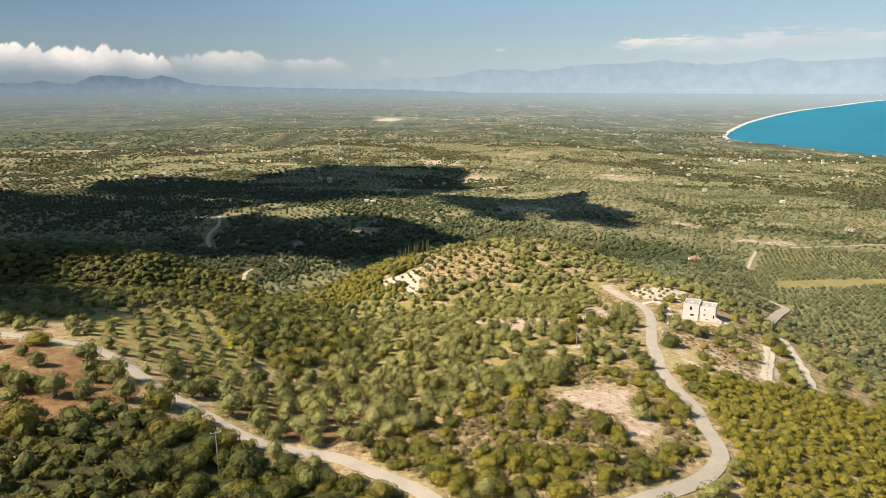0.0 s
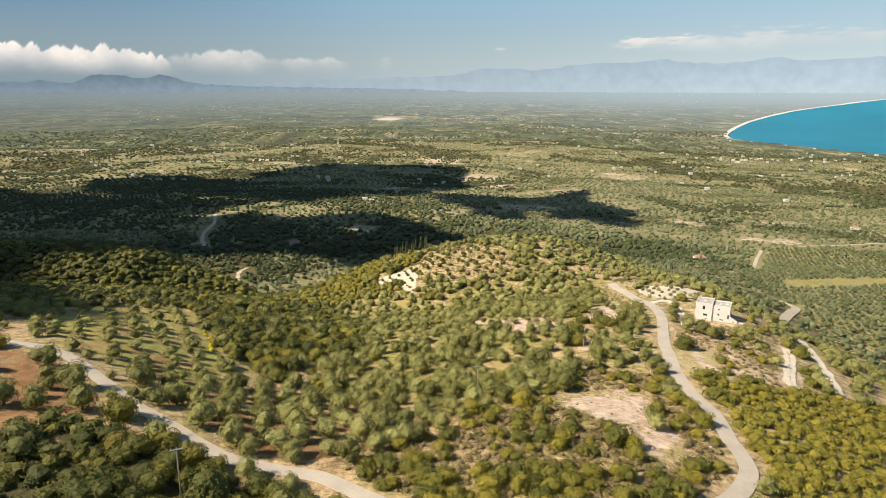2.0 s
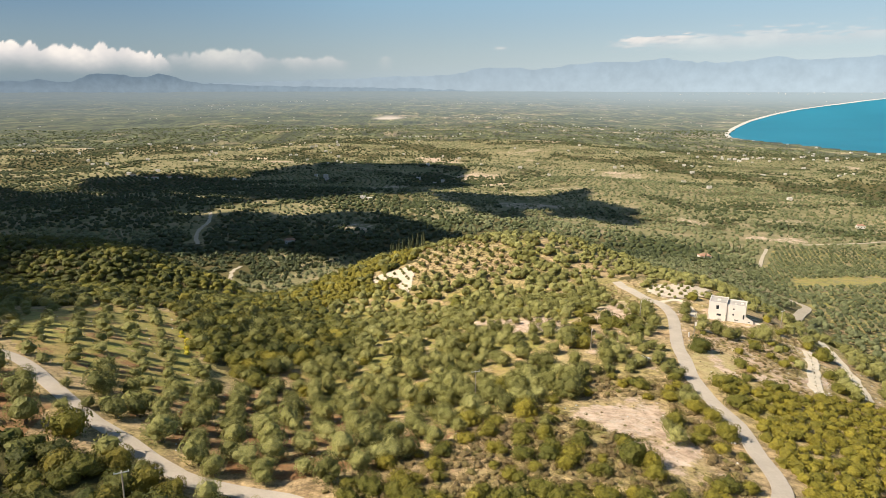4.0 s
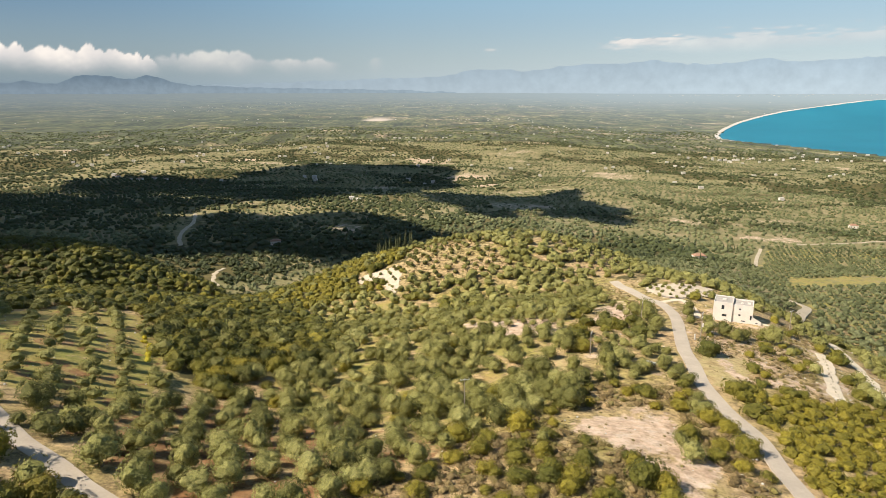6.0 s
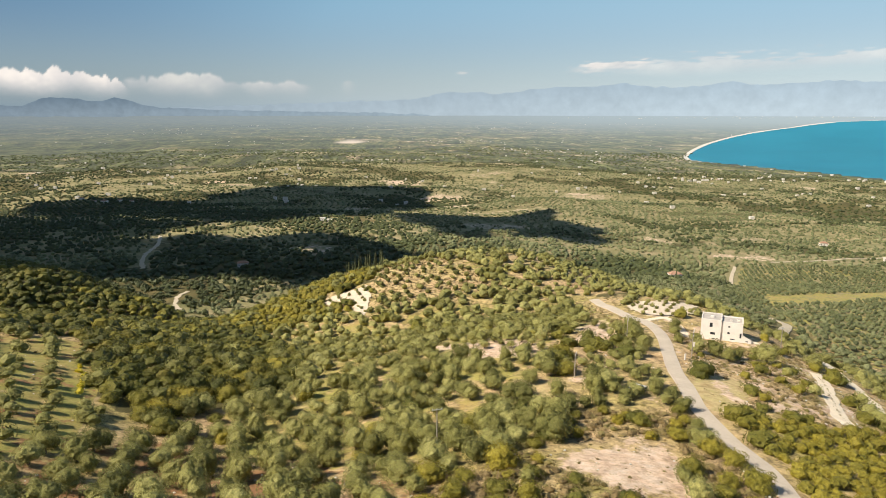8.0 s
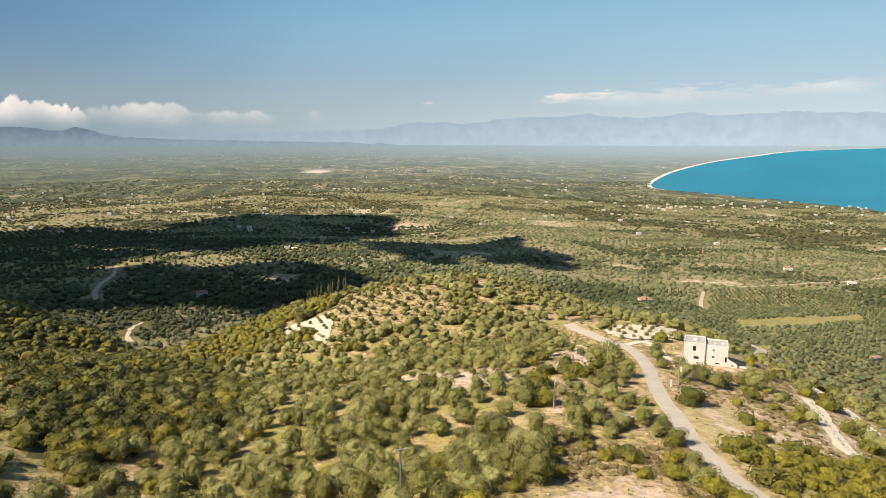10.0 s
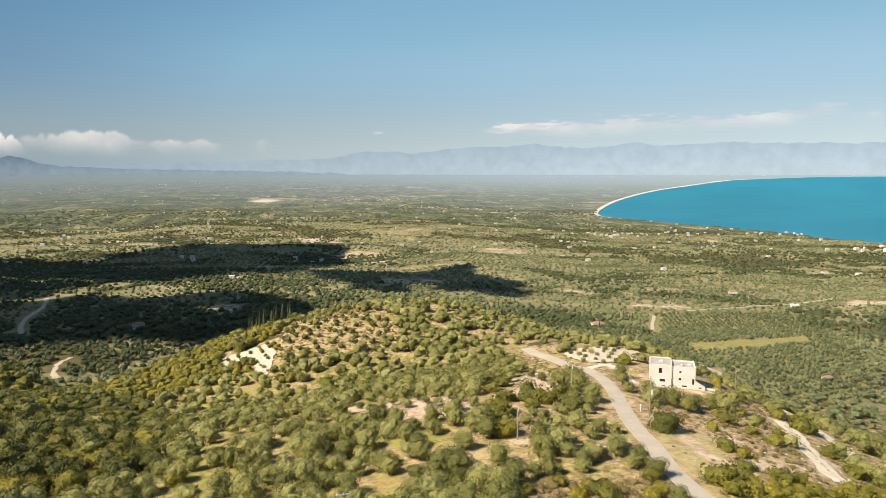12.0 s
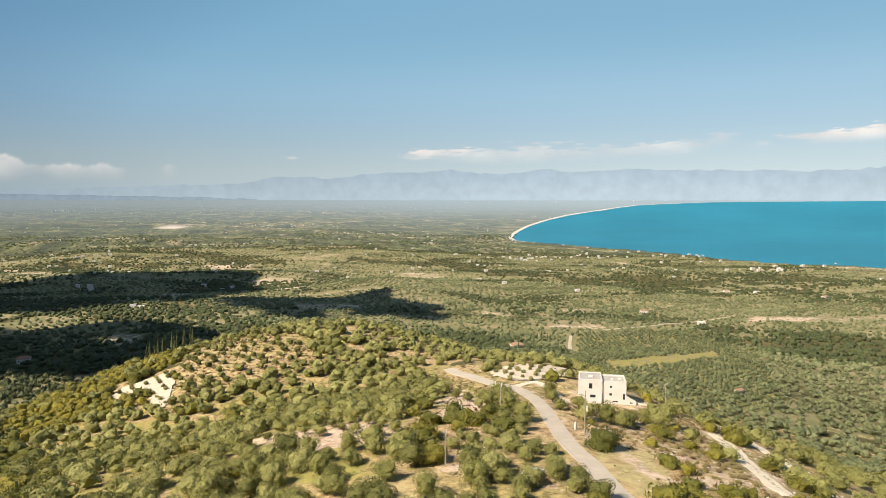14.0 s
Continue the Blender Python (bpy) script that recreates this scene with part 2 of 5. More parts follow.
GREEN_STRIP = [(264, 522), (321, 556), (425, 608), (403, 570), (289, 500), (251, 490)]
DRIVE = [(73, 242.5), (81.2, 246.4), (83.2, 240.2), (81, 231)]
BEND_ROAD = [(150, 300), (176, 346), (192, 372), (207, 394), (214, 408), (207, 416)]

SADDLE = [(-95, 296), (-95, 318), (-60, 335), (-46, 372), (-14, 388), (-10, 352), (-31, 350), (-33, 334), (-18, 321), (-40, 308), (-50, 300), (-76, 304)]
HILL_TOP = [(-12, 326), (-6, 378), (12, 380), (30, 362), (36, 332), (14, 316)]
GLADE = [(9, 238), (20, 231), (27, 230), (40, 222), (37, 206), (24, 209), (14, 213)]
GRASS_GLADE = [(23, 188), (30, 190), (38, 188), (39, 179), (32, 174), (24, 181)]
CENTRE_GROVE = [(32, 172), (56, 170), (59, 190), (61, 206), (48, 204), (40, 200), (38, 190)]
TERRACE_FOOT = [(74, 240), (84, 246), (102, 254), (100, 246), (84, 240)]
ROAD_VERGE = [(63, 236), (60, 262), (66, 296), (77, 296), (74, 236)]
ROAD_RIGHT = [(8, 76), (22, 92), (32, 99), (38.7, 103.7), (42.8, 106.9), (47.4, 111.1), (52, 116.6), (55, 121.9), (56.2, 128.1), (56.6, 134), (57.6, 141), (57.9, 148), (57.2, 157), (57.9, 168.6), (60.4, 180.8), (62.4, 191.2), (66.8, 206.5), (71.2, 221.4), (73.2, 232.3), (73.2, 241), (71.4, 249), (71.4, 262.8), (71.6, 278), (72.2, 292)]
ROAD_LEFT = [(8, 76), (2, 91), (-2.6, 97.8), (-6, 100.8), (-10, 103.7), (-14.2, 106.9), (-18.1, 109.7), (-22, 111), (-27, 112), (-33.5, 113.2), (-37.1, 115), (-41.1, 117.7), (-45.5, 121.3), (-49.8, 124.2), (-54.2, 127.2), (-58.7, 131.3), (-65.5, 137.7), (-69.6, 141.3), (-75, 146.4), (-80.4, 150.8), (-85.6, 153.3), (-92.5, 153.8), (-105, 157), (-130, 165)]
TRACK_A = [(107, 212), (102.2, 200), (95.5, 187), (90, 176), (88.5, 171)]
TRACK_B = [(125, 236), (121, 224), (116.5, 212), (113, 201), (110.5, 193), (107.5, 186), (105, 178)]
FIELD_ROAD = [(340, 720), (309, 663), (269, 583)]
HAMLET_ROAD = [(394, 752), (462, 780), (552, 829), (700, 880)]
VALLEY_PATH = [(-290, 870), (-277, 830), (-268, 795), (-260, 746), (-249, 705), (-234, 666)]
VALLEY_PATH_LOW = [(-165, 572), (-166, 554), (-160, 528), (-150, 505)]


def curve_points(points, step):
    """A smooth line through the points."""
    p = [Vector((*q, 0)) for q in points]
    p = [p[0] * 2 - p[1]] + p + [p[-1] * 2 - p[-2]]
    out = []
    for a, b, c, d in zip(p, p[1:], p[2:], p[3:]):
        n = max(2, int((c - b).length / step))
        for k in range(n):
            w = spline(k / n)
            out.append(a * w[0] + b * w[1] + c * w[2] + d * w[3])
    return out + [p[-2]]


def near_line(x, y, points, width):
    d = np.full(np.shape(x), 1e9)
    for (x0, y0), (x1, y1) in zip(points, points[1:]):
        dx, dy = x1 - x0, y1 - y0
        t = np.clip(((x - x0) * dx + (y - y0) * dy) / (dx * dx + dy * dy), 0, 1)
        d = np.minimum(d, np.hypot(x - x0 - t * dx, y - y0 - t * dy))
    return d < width


# the bay: bearing in degrees and distance of its near and far shore
SHORE_NEAR = [(22.3, 3860), (22.5, 3600), (24.8, 3380), (31.0, 3000), (39.1, 2600), (48.6, 2380), (70, 2300), (110, 2300)]
SHORE_FAR = [(22.3, 3870), (22.85, 4500), (23.8, 5400), (25.3, 6770), (26.9, 8500), (29.7, 12000), (32.4, 19000), (38, 30000), (50, 42000), (110, 42000)]


def shore(bearing, line):
    return np.exp(np.interp(bearing, [p[0] for p in line], np.log([p[1] for p in line])))


def in_bay(x, y):
    bearing, far = np.degrees(np.arctan2(x, y)), np.hypot(x, y)
    return (bearing > 22.3) & (bearing < 110) & (far > shore(bearing, SHORE_NEAR)) & (far < shore(bearing, SHORE_FAR))


def by_the_sea(x, y):
    """Low land just behind the beach."""
    return (in_bay(x * 1.06, y * 1.06) | in_bay(x * 0.95, y * 0.95) | in_bay(x + 120, y - 50) | in_bay(x + 260, y - 110)) & (np.hypot(x, y) > 3700)


# ---- ground ----
def ground_material():
    m, tree, b = material("hillside_soil", 0.95)
    soil = ramp(tree, noise_at(tree, 0.05, 5), [(0.25, (0.33, 0.21, 0.10)), (0.42, (0.44, 0.315, 0.17)), (0.58, (0.37, 0.285, 0.125)), (0.75, (0.25, 0.225, 0.06))])
    fine = ramp(tree, noise_at(tree, 0.55, 8, 0.75), [(0.34, 0.42), (0.5, 0.95), (0.66, 1.3)])
    soil = mix(tree, 1.0, soil, fine, "MULTIPLY")
    grass = ramp(tree, noise_at(tree, 0.12, 4), [(0.3, (0.37, 0.26, 0.105)), (0.5, (0.34, 0.285, 0.088)), (0.7, (0.26, 0.26, 0.06))])
    red = ramp(tree, noise_at(tree, 0.25, 4), [(0.3, (0.22, 0.105, 0.046)), (0.5, (0.29, 0.160, 0.072)), (0.7, (0.34, 0.230, 0.110))])
    bare = ramp(tree, noise_at(tree, 0.35, 6, 0.7), [(0.3, (0.36, 0.24, 0.16)), (0.5, (0.58, 0.43, 0.31)), (0.7, (0.66, 0.54, 0.43))])
    white = ramp(tree, noise_at(tree, 0.4, 5), [(0.3, (0.50, 0.40, 0.28)), (0.5, (0.66, 0.57, 0.45)), (0.7, (0.74, 0.67, 0.57))])
    straw = ramp(tree, noise_at(tree, 0.3, 5), [(0.3, (0.36, 0.26, 0.12)), (0.5, (0.46, 0.36, 0.18)), (0.7, (0.40, 0.34, 0.14))])
    wood = ramp(tree, noise_at(tree, 0.02, 6, 0.65), [(0.3, (0.06, 0.055, 0.02)), (0.55, (0.11, 0.092, 0.032)), (0.72, (0.19, 0.145, 0.06))])
    valley = ramp(tree, noise_at(tree, 0.03, 6, 0.65), [(0.3, (0.14, 0.138, 0.055)), (0.45, (0.21, 0.192, 0.086)), (0.58, (0.29, 0.24, 0.125)), (0.72, (0.36, 0.275, 0.165))])
    edge = noise_at(tree, 0.13, 8, 0.72)

    def layer(c, name, over):
        w = maths(tree, "ADD", attribute(tree, name), maths(tree, "MULTIPLY", maths(tree, "SUBTRACT", edge, 0.5), 0.8 if name == "white" else 2.3))
        w = ramp(tree, w, [(0.42, 0.0), (0.58, 1.0)])
        return mix(tree, w, c, over)

    c = soil
    for name, over in (("valley", valley), ("wooded", wood), ("grass", grass), ("red", red), ("straw", straw), ("bare", bare), ("white", white)):
        c = layer(c, name, over)
    c = mix(tree, 0.6, c, mix(tree, 1.0, c, fine, "MULTIPLY"))
    tufts = ramp(tree, noise_at(tree, 0.9, 7, 0.8), [(0.56, 0.0), (0.64, 0.75)])
    c = mix(tree, tufts, c, ramp(tree, noise_at(tree, 0.08, 3), [(0.35, (0.13, 0.105, 0.04)), (0.65, (0.17, 0.155, 0.04))]))
    tree.links.new(c, b.inputs["Base Color"])
    bump(tree, b, noise_at(tree, 0.8, 6, 0.7), 0.6, 0.5)
    return m


FAR_EDGE = 43000.0
angles = np.radians(np.concatenate([np.arange(-58, 66, 0.42), np.arange(66, 302, 6.0)]))
rings = np.concatenate([[0, 25], 40 * 1.02 ** np.arange(0, 216), np.geomspace(2900, FAR_EDGE, 110)])
A, R = np.meshgrid(angles, rings)
gx, gy = (R * np.sin(A)).ravel(), (R * np.cos(A)).ravel()
gz = height(gx, gy)
gz = np.where(by_the_sea(gx, gy), 0.5, gz)
gz = np.where(in_bay(gx, gy), -8.0, gz)
verts = np.stack(squeeze(gx, gy, gz), 1)
na, nr = len(angles), len(rings)
i = np.arange(nr - 1)[:, None] * na + np.arange(na)[None]
j = np.arange(nr - 1)[:, None] * na + (np.arange(na)[None] + 1) % na
faces = np.stack([i, i + na, j + na, j], -1).reshape(-1, 4)
ground = mesh_object("ground", verts, faces, [ground_material()], True)
tagged(ground, "brown and red hillside soil with dry grass and pale bare patches", "ground", kind="structure")


def paint(name, values):
    a = ground.data.attributes.new(name, "FLOAT", "POINT")
    a.data.foreach_set("value", np.asarray(values, dtype=np.float32))


def patch_noise(x, y):
    return smooth_noise(x, y, 210, 7) + 0.5 * smooth_noise(x, y, 70, 8)


FIELDS = [(-530, 2420, 80), (-480, 1870, 60), (115, 960, 42), (90, 1290, 40), (-95, 750, 26), (-10, 1990, 60), (352, 2654, 90), (82, 1497, 45), (420, 1640, 50), (320, 890, 26), (-1180, 2350, 80), (200, 625, 16)]


def in_fields(x, y):
    hit = np.zeros(np.shape(x), bool)
    for fx, fy, fr in FIELDS:
        hit |= np.hypot(x - fx, (y - fy) * 0.8) < fr * (1 + 0.5 * smooth_noise(x, y, fr * 0.8, 14))
    return hit


def holding(x, y):
    """The plots of the valley and the plain: two even numbers between 0 and 1 for each plot, and its turn."""
    x, y = np.asarray(x, float), np.asarray(y, float)
    a = 0.5 + 0.5 * smooth_noise(x, y, 700, 25)
    u = x * np.cos(a) - y * np.sin(a) + 26 * smooth_noise(x, y, 90, 26)
    v = x * np.sin(a) + y * np.cos(a) + 26 * smooth_noise(x, y, 90, 27)
    row = np.floor(v / 74)
    col = np.floor((u + 53 * (row % 3)) / (95 + 38 * np.sin(row * 1.7)))
    one = np.sin(col * 127.1 + row * 311.7) * 43758.5453
    two = np.sin(col * 269.5 + row * 183.3) * 43758.5453
    return one - np.floor(one), two - np.floor(two), a


plot_kind, plot_tone, _ = holding(gx, gy)
wx = gx + 2.6 * smooth_noise(gx, gy, 8, 91) + 1.5 * smooth_noise(gx, gy, 3, 92)
wy = gy + 2.6 * smooth_noise(gx, gy, 8, 93) + 1.5 * smooth_noise(gx, gy, 3, 94)
far_mix = patch_noise(gx, gy)
dist = np.hypot(gx, gy)
grove_soil = (plot_kind > 0.25) & (dist > 430) & (far_mix > -0.35)
paint("valley", np.clip((dist - 400) / 60, 0, 1) * 1.6 - 0.3)
paint("wooded", np.where(grove_soil, 0.12, np.where((dist > 430) & (far_mix < 0.25), 1.0, 0.0) + np.where((dist > 420) & (far_mix >= 0.25), 0.58, 0.0)) * (1 - in_fields(gx, gy)) * ((plot_kind < 0.8) | (dist < 850)) + inside(gx, gy, RIDGE_SCRUB) * 0.8 + inside(gx, gy, WOOD_BELT) + inside(gx, gy, DARK_SCRUB) * 0.8 + inside(gx, gy, HILL_ORCHARD) * 0.52 * (1 - inside(gx, gy, HILL_TOP)) + inside(gx, gy, SADDLE) * 0.8 + ((dist > 300) & (dist < 430) & (gx > 75)) * 0.5 + inside(gx, gy, RIGHT_SCRUB) * 0.15)
paint("grass", np.maximum(inside(gx, gy, YOUNG_ORCHARD) * 0.85, np.maximum(np.where((dist > 600) & (plot_kind > 0.25) & (plot_kind < 0.85), 0.12 + 0.3 * (plot_tone - 0.5), 0), np.maximum(inside(gx, gy, VALLEY_FIELD) * 0.42, inside(gx, gy, GREEN_STRIP) * 0.62 + inside(gx, gy, GREEN_GROVE) * 0.55 + inside(gx, gy, HILL_ORCHARD) * 0.42 * (1 - inside(gx, gy, HILL_TOP))))))
paint("red", inside(gx, gy, RED_GROVE) * 0.72 + inside(gx, gy, YOUNG_ORCHARD) * 0.36 + inside(gx, gy, LOWER_GROVE) * 0.56)
tilled = (dist > 850) & (plot_kind > 0.55)
far_bare = np.where(in_fields(gx, gy), 0.44, 0) + np.where(tilled, 0.24 * plot_tone, 0) + np.where((dist > 850) & (plot_kind > 0.94), 0.35, 0)
paint("bare", np.maximum(np.maximum(fading(wx, wy, BARE_PATCH, 5.0) * (0.8 + 0.45 * smooth_noise(gx * 0.5, gy, 5, 95)), np.maximum(fading(wx, wy, CLEARING, 4.0), fading(wx, wy, GLADE, 4.0) * 0.75) * 0.9), np.maximum(far_bare, inside(gx, gy, HILL_ORCHARD) * 0.08 + inside(gx, gy, HILL_TOP) * 0.06 + inside(gx, gy, CENTRE_GROVE) * 0.3 + inside(gx, gy, HOUSE_YARD) * 0.45)))
paint("straw", fading(wx, wy, BARE_PATCH, 7.0) * 0.5 + fading(wx, wy, DRY_GRASS, 3.0) + inside(gx, gy, HOUSE_YARD) * 0.42 + inside(gx, gy, HILL_TOP) * 0.4 + inside(wx, wy, GRASS_GLADE) * 0.6 + inside(wx, wy, GLADE) * 0.5)
paint("white", inside(gx, gy, WHITE_TERRACE) * 0.6)



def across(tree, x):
    """Tone of the painted haze by x: darker and bluer on the left, paler on the right."""
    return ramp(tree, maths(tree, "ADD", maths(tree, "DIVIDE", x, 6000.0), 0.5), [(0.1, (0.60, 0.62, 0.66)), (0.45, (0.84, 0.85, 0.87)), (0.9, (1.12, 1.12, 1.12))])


def far_plain():
    """The plain in the distance, with its haze painted on as a pale glow."""
    keep = rings >= 2650
    first = int(np.argmax(keep))
    bear = np.degrees(angles)
    cols = (bear >= -62) & (bear <= 66)
    r = np.concatenate([[2650.0], rings[first:]])
    a2, r2 = np.meshgrid(angles[cols], r)
    x, y = r2 * np.sin(a2), r2 * np.cos(a2)
    z = height(x.ravel(), y.ravel()).reshape(x.shape) + 1.0 + np.clip((r2 - 2650) / 4000, 0, 1) * 4
    z[0] -= 3.0
    z = np.where(by_the_sea(x, y), 1.0, z)
    bay = in_bay(x, y)
    v = np.stack(squeeze(x.ravel(), y.ravel(), np.where(bay, -8.0, z).ravel()), 1)
    n = x.shape[1]
    k = (np.arange(len(r) - 1)[:, None] * n + np.arange(n - 1)[None]).ravel()
    m, tree, b = material("hazy_plain", 0.95)
    spot = tree.nodes.new("ShaderNodeCombineXYZ")
    tree.links.new(attribute(tree, "east"), spot.inputs[0])
    tree.links.new(attribute(tree, "north"), spot.inputs[1])

    def plots(size, seed):
        """Uneven plots about so many kilometres across, a random number for each."""
        off = node(tree, "ShaderNodeVectorMath")
        off.operation = "ADD"
        off.inputs[1].default_value = (seed, seed * 2.0, 0)
        tree.links.new(spot.outputs[0], off.inputs[0])
        cells = node(tree, "ShaderNodeTexVoronoi", Scale=1.0 / size, Randomness=0.9)
        cells.distance = "MANHATTAN"
        tree.links.new(off.outputs[0], cells.inputs["Vector"])
        split_up = tree.nodes.new("ShaderNodeSeparateColor")
        tree.links.new(cells.outputs["Color"], split_up.inputs[0])
        return split_up.outputs[0], split_up.outputs[1]

    wide, wide_tone = plots(0.55, 3.1)
    small, small_tone = plots(0.16, 7.7)
    kind = maths(tree, "ADD", maths(tree, "MULTIPLY", small, 0.62), maths(tree, "ADD", maths(tree, "MULTIPLY", wide, 0.28), maths(tree, "MULTIPLY", maths(tree, "SUBTRACT", attribute(tree, "patch"), 0.35), 0.5)))
    land = ramp(tree, kind, [(0.0, (0.075, 0.080, 0.030)), (0.35, (0.115, 0.112, 0.043)), (0.55, (0.155, 0.140, 0.060)), (0.68, (0.20, 0.165, 0.085)), (0.78, (0.25, 0.195, 0.11)), (0.90, (0.36, 0.275, 0.18))])
    land = mix(tree, 1.0, land, ramp(tree, small_tone, [(0.0, 0.7), (1.0, 1.25)]), "MULTIPLY")

    def drawn_out(across_km, deep_km):
        stretch = node(tree, "ShaderNodeMapping", Scale=(across_km, deep_km, 0.0))
        tree.links.new(spot.outputs[0], stretch.inputs["Vector"])
        return stretch.outputs[0]

    woods = noise_at(tree, 1.0, 5, 0.65, drawn_out(7.0, 3.0))
    land = mix(tree, ramp(tree, woods, [(0.50, 0.0), (0.56, 0.8)]), land, (0.055, 0.062, 0.026))
    for size, deep, low, high in ((36.0, 7.0, 0.45, 1.6), (12.0, 1.8, 0.62, 1.4)):
        speck = ramp(tree, noise_at(tree, 1.0, 3, 0.7, drawn_out(size, deep)), [(0.36, low), (0.5, 0.95), (0.64, high)])
        land = mix(tree, 1.0, land, speck, "MULTIPLY")
    land = mix(tree, attribute(tree, "quarry"), land, (0.62, 0.50, 0.41))
    tree.links.new(land, b.inputs["Base Color"])
    # haze painted as emission, its share rising with distance through tint
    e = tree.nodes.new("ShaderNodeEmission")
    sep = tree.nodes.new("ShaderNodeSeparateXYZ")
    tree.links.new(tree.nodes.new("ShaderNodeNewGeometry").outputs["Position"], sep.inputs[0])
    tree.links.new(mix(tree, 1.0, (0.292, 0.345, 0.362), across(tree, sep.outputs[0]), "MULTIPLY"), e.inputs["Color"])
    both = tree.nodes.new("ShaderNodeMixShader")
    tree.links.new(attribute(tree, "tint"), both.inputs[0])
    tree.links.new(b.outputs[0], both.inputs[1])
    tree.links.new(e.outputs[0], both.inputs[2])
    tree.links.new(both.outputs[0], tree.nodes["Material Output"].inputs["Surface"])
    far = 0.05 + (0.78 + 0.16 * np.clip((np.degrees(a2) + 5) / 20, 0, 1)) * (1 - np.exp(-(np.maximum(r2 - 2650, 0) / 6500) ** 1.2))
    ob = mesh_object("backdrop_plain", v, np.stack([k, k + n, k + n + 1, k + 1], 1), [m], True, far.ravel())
    one, two, _ = holding(x, y)
    big, bright, _ = holding(x / 3.5, y / 3.5)
    kind = 0.08 - 0.45 * np.clip((-x - 200) / 1500, 0, 1) + 0.38 * np.where(big > 0.55, bright, 0) + 0.42 * np.where(one > 0.55, two, 0.3 * two) + 0.16 * smooth_noise(x, y, 190, 15) + 0.24 * smooth_noise(x, y, 75, 16) + 0.22 * smooth_noise(x, y, 520, 17) + 0.25 * (smooth_noise(x, y, 240, 18) > 0.7)
    at = ob.data.attributes.new("patch", "FLOAT", "POINT")
    at.data.foreach_set("value", np.clip(kind, -0.6, 1).astype(np.float32).ravel())
    pit = np.clip(2.0 - 2.0 * np.hypot((x + 400) / 130, (y - 5150) / 330), 0, 1)
    for name, values in (("quarry", pit * 1000), ("east", x), ("north", y)):
        at = ob.data.attributes.new(name, "FLOAT", "POINT")
        at.data.foreach_set("value", (values / 1000).astype(np.float32).ravel())
    return tagged(ob, "hazy green plain of groves and fields", "plain", kind="structure")


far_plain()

# ---- sea and beach ----
def sea_material():
    m, tree, b = material("sea_water", 0.45)
    c = ramp(tree, noise_at(tree, 0.002, 3), [(0.3, (0.009, 0.140, 0.215)), (0.7, (0.014, 0.172, 0.258))])
    tree.links.new(c, b.inputs["Base Color"])
    b.inputs["IOR"].default_value = 1.33
    b.inputs["Specular IOR Level"].default_value = 0.12
    bump(tree, b, noise_at(tree, 0.25, 3), 0.15, 0.4)
    return m


def bay_sheet(name, level, mat, inner):
    bear = np.concatenate([np.linspace(22.3, 34, 160), np.linspace(34.2, 110, 120)])
    t = np.linspace(0, 1, inner)
    near_r, far_r = shore(bear, SHORE_NEAR), shore(bear, SHORE_FAR)
    rr = np.exp(np.log(near_r)[:, None] * (1 - t) + np.log(far_r)[:, None] * t)
    th = np.radians(bear)[:, None] + 0 * rr
    x, y, z = squeeze((rr * np.sin(th)).ravel(), (rr * np.cos(th)).ravel(), np.full(rr.size, level))
    n = len(bear)
    k = (np.arange(n - 1)[:, None] * inner + np.arange(inner - 1)[None]).ravel()
    return mesh_object(name, np.stack([x, y, z], 1), np.stack([k, k + inner, k + inner + 1, k + 1], 1), [mat], True)


water = tagged(bay_sheet("water", 2.6, sea_material(), 40), "calm turquoise blue sea in a wide bay", "sea", kind="structure")


def beach_strip():
    line = [(b, r) for b, r in zip(np.linspace(60, 22.32, 120), shore(np.linspace(60, 22.32, 120), SHORE_NEAR))]
    split = len(line)
    line += [(b, r) for b, r in zip(np.linspace(22.3, 50, 260), shore(np.linspace(22.3, 50, 260), SHORE_FAR))]
    v, f = [], []
    for k, (b, r) in enumerate(line):
        wide = 12 if k < split - 6 else min(20 + (r - 3870) * 0.006, 90)
        p = Vector((r * math.sin(radians(b)), r * math.cos(radians(b))))
        q = line[min(k + 1, len(line) - 1)], line[max(k - 1, 0)]
        d = Vector((q[0][1] * math.sin(radians(q[0][0])) - q[1][1] * math.sin(radians(q[1][0])), q[0][1] * math.cos(radians(q[0][0])) - q[1][1] * math.cos(radians(q[1][0])))).normalized()
        out = Vector((-d.y, d.x))
        for s in (-0.15, 1.0):
            e = p + out * wide * s
            v.append([float(c) for c in squeeze(e.x, e.y, 3.4)])
        if k:
            f.append((2 * k - 2, 2 * k, 2 * k + 1, 2 * k - 1))
    return mesh_object("beach", v, f, [sand], True)


tagged(beach_strip(), "long pale sand beach curving round the bay", "beach", kind="structure")


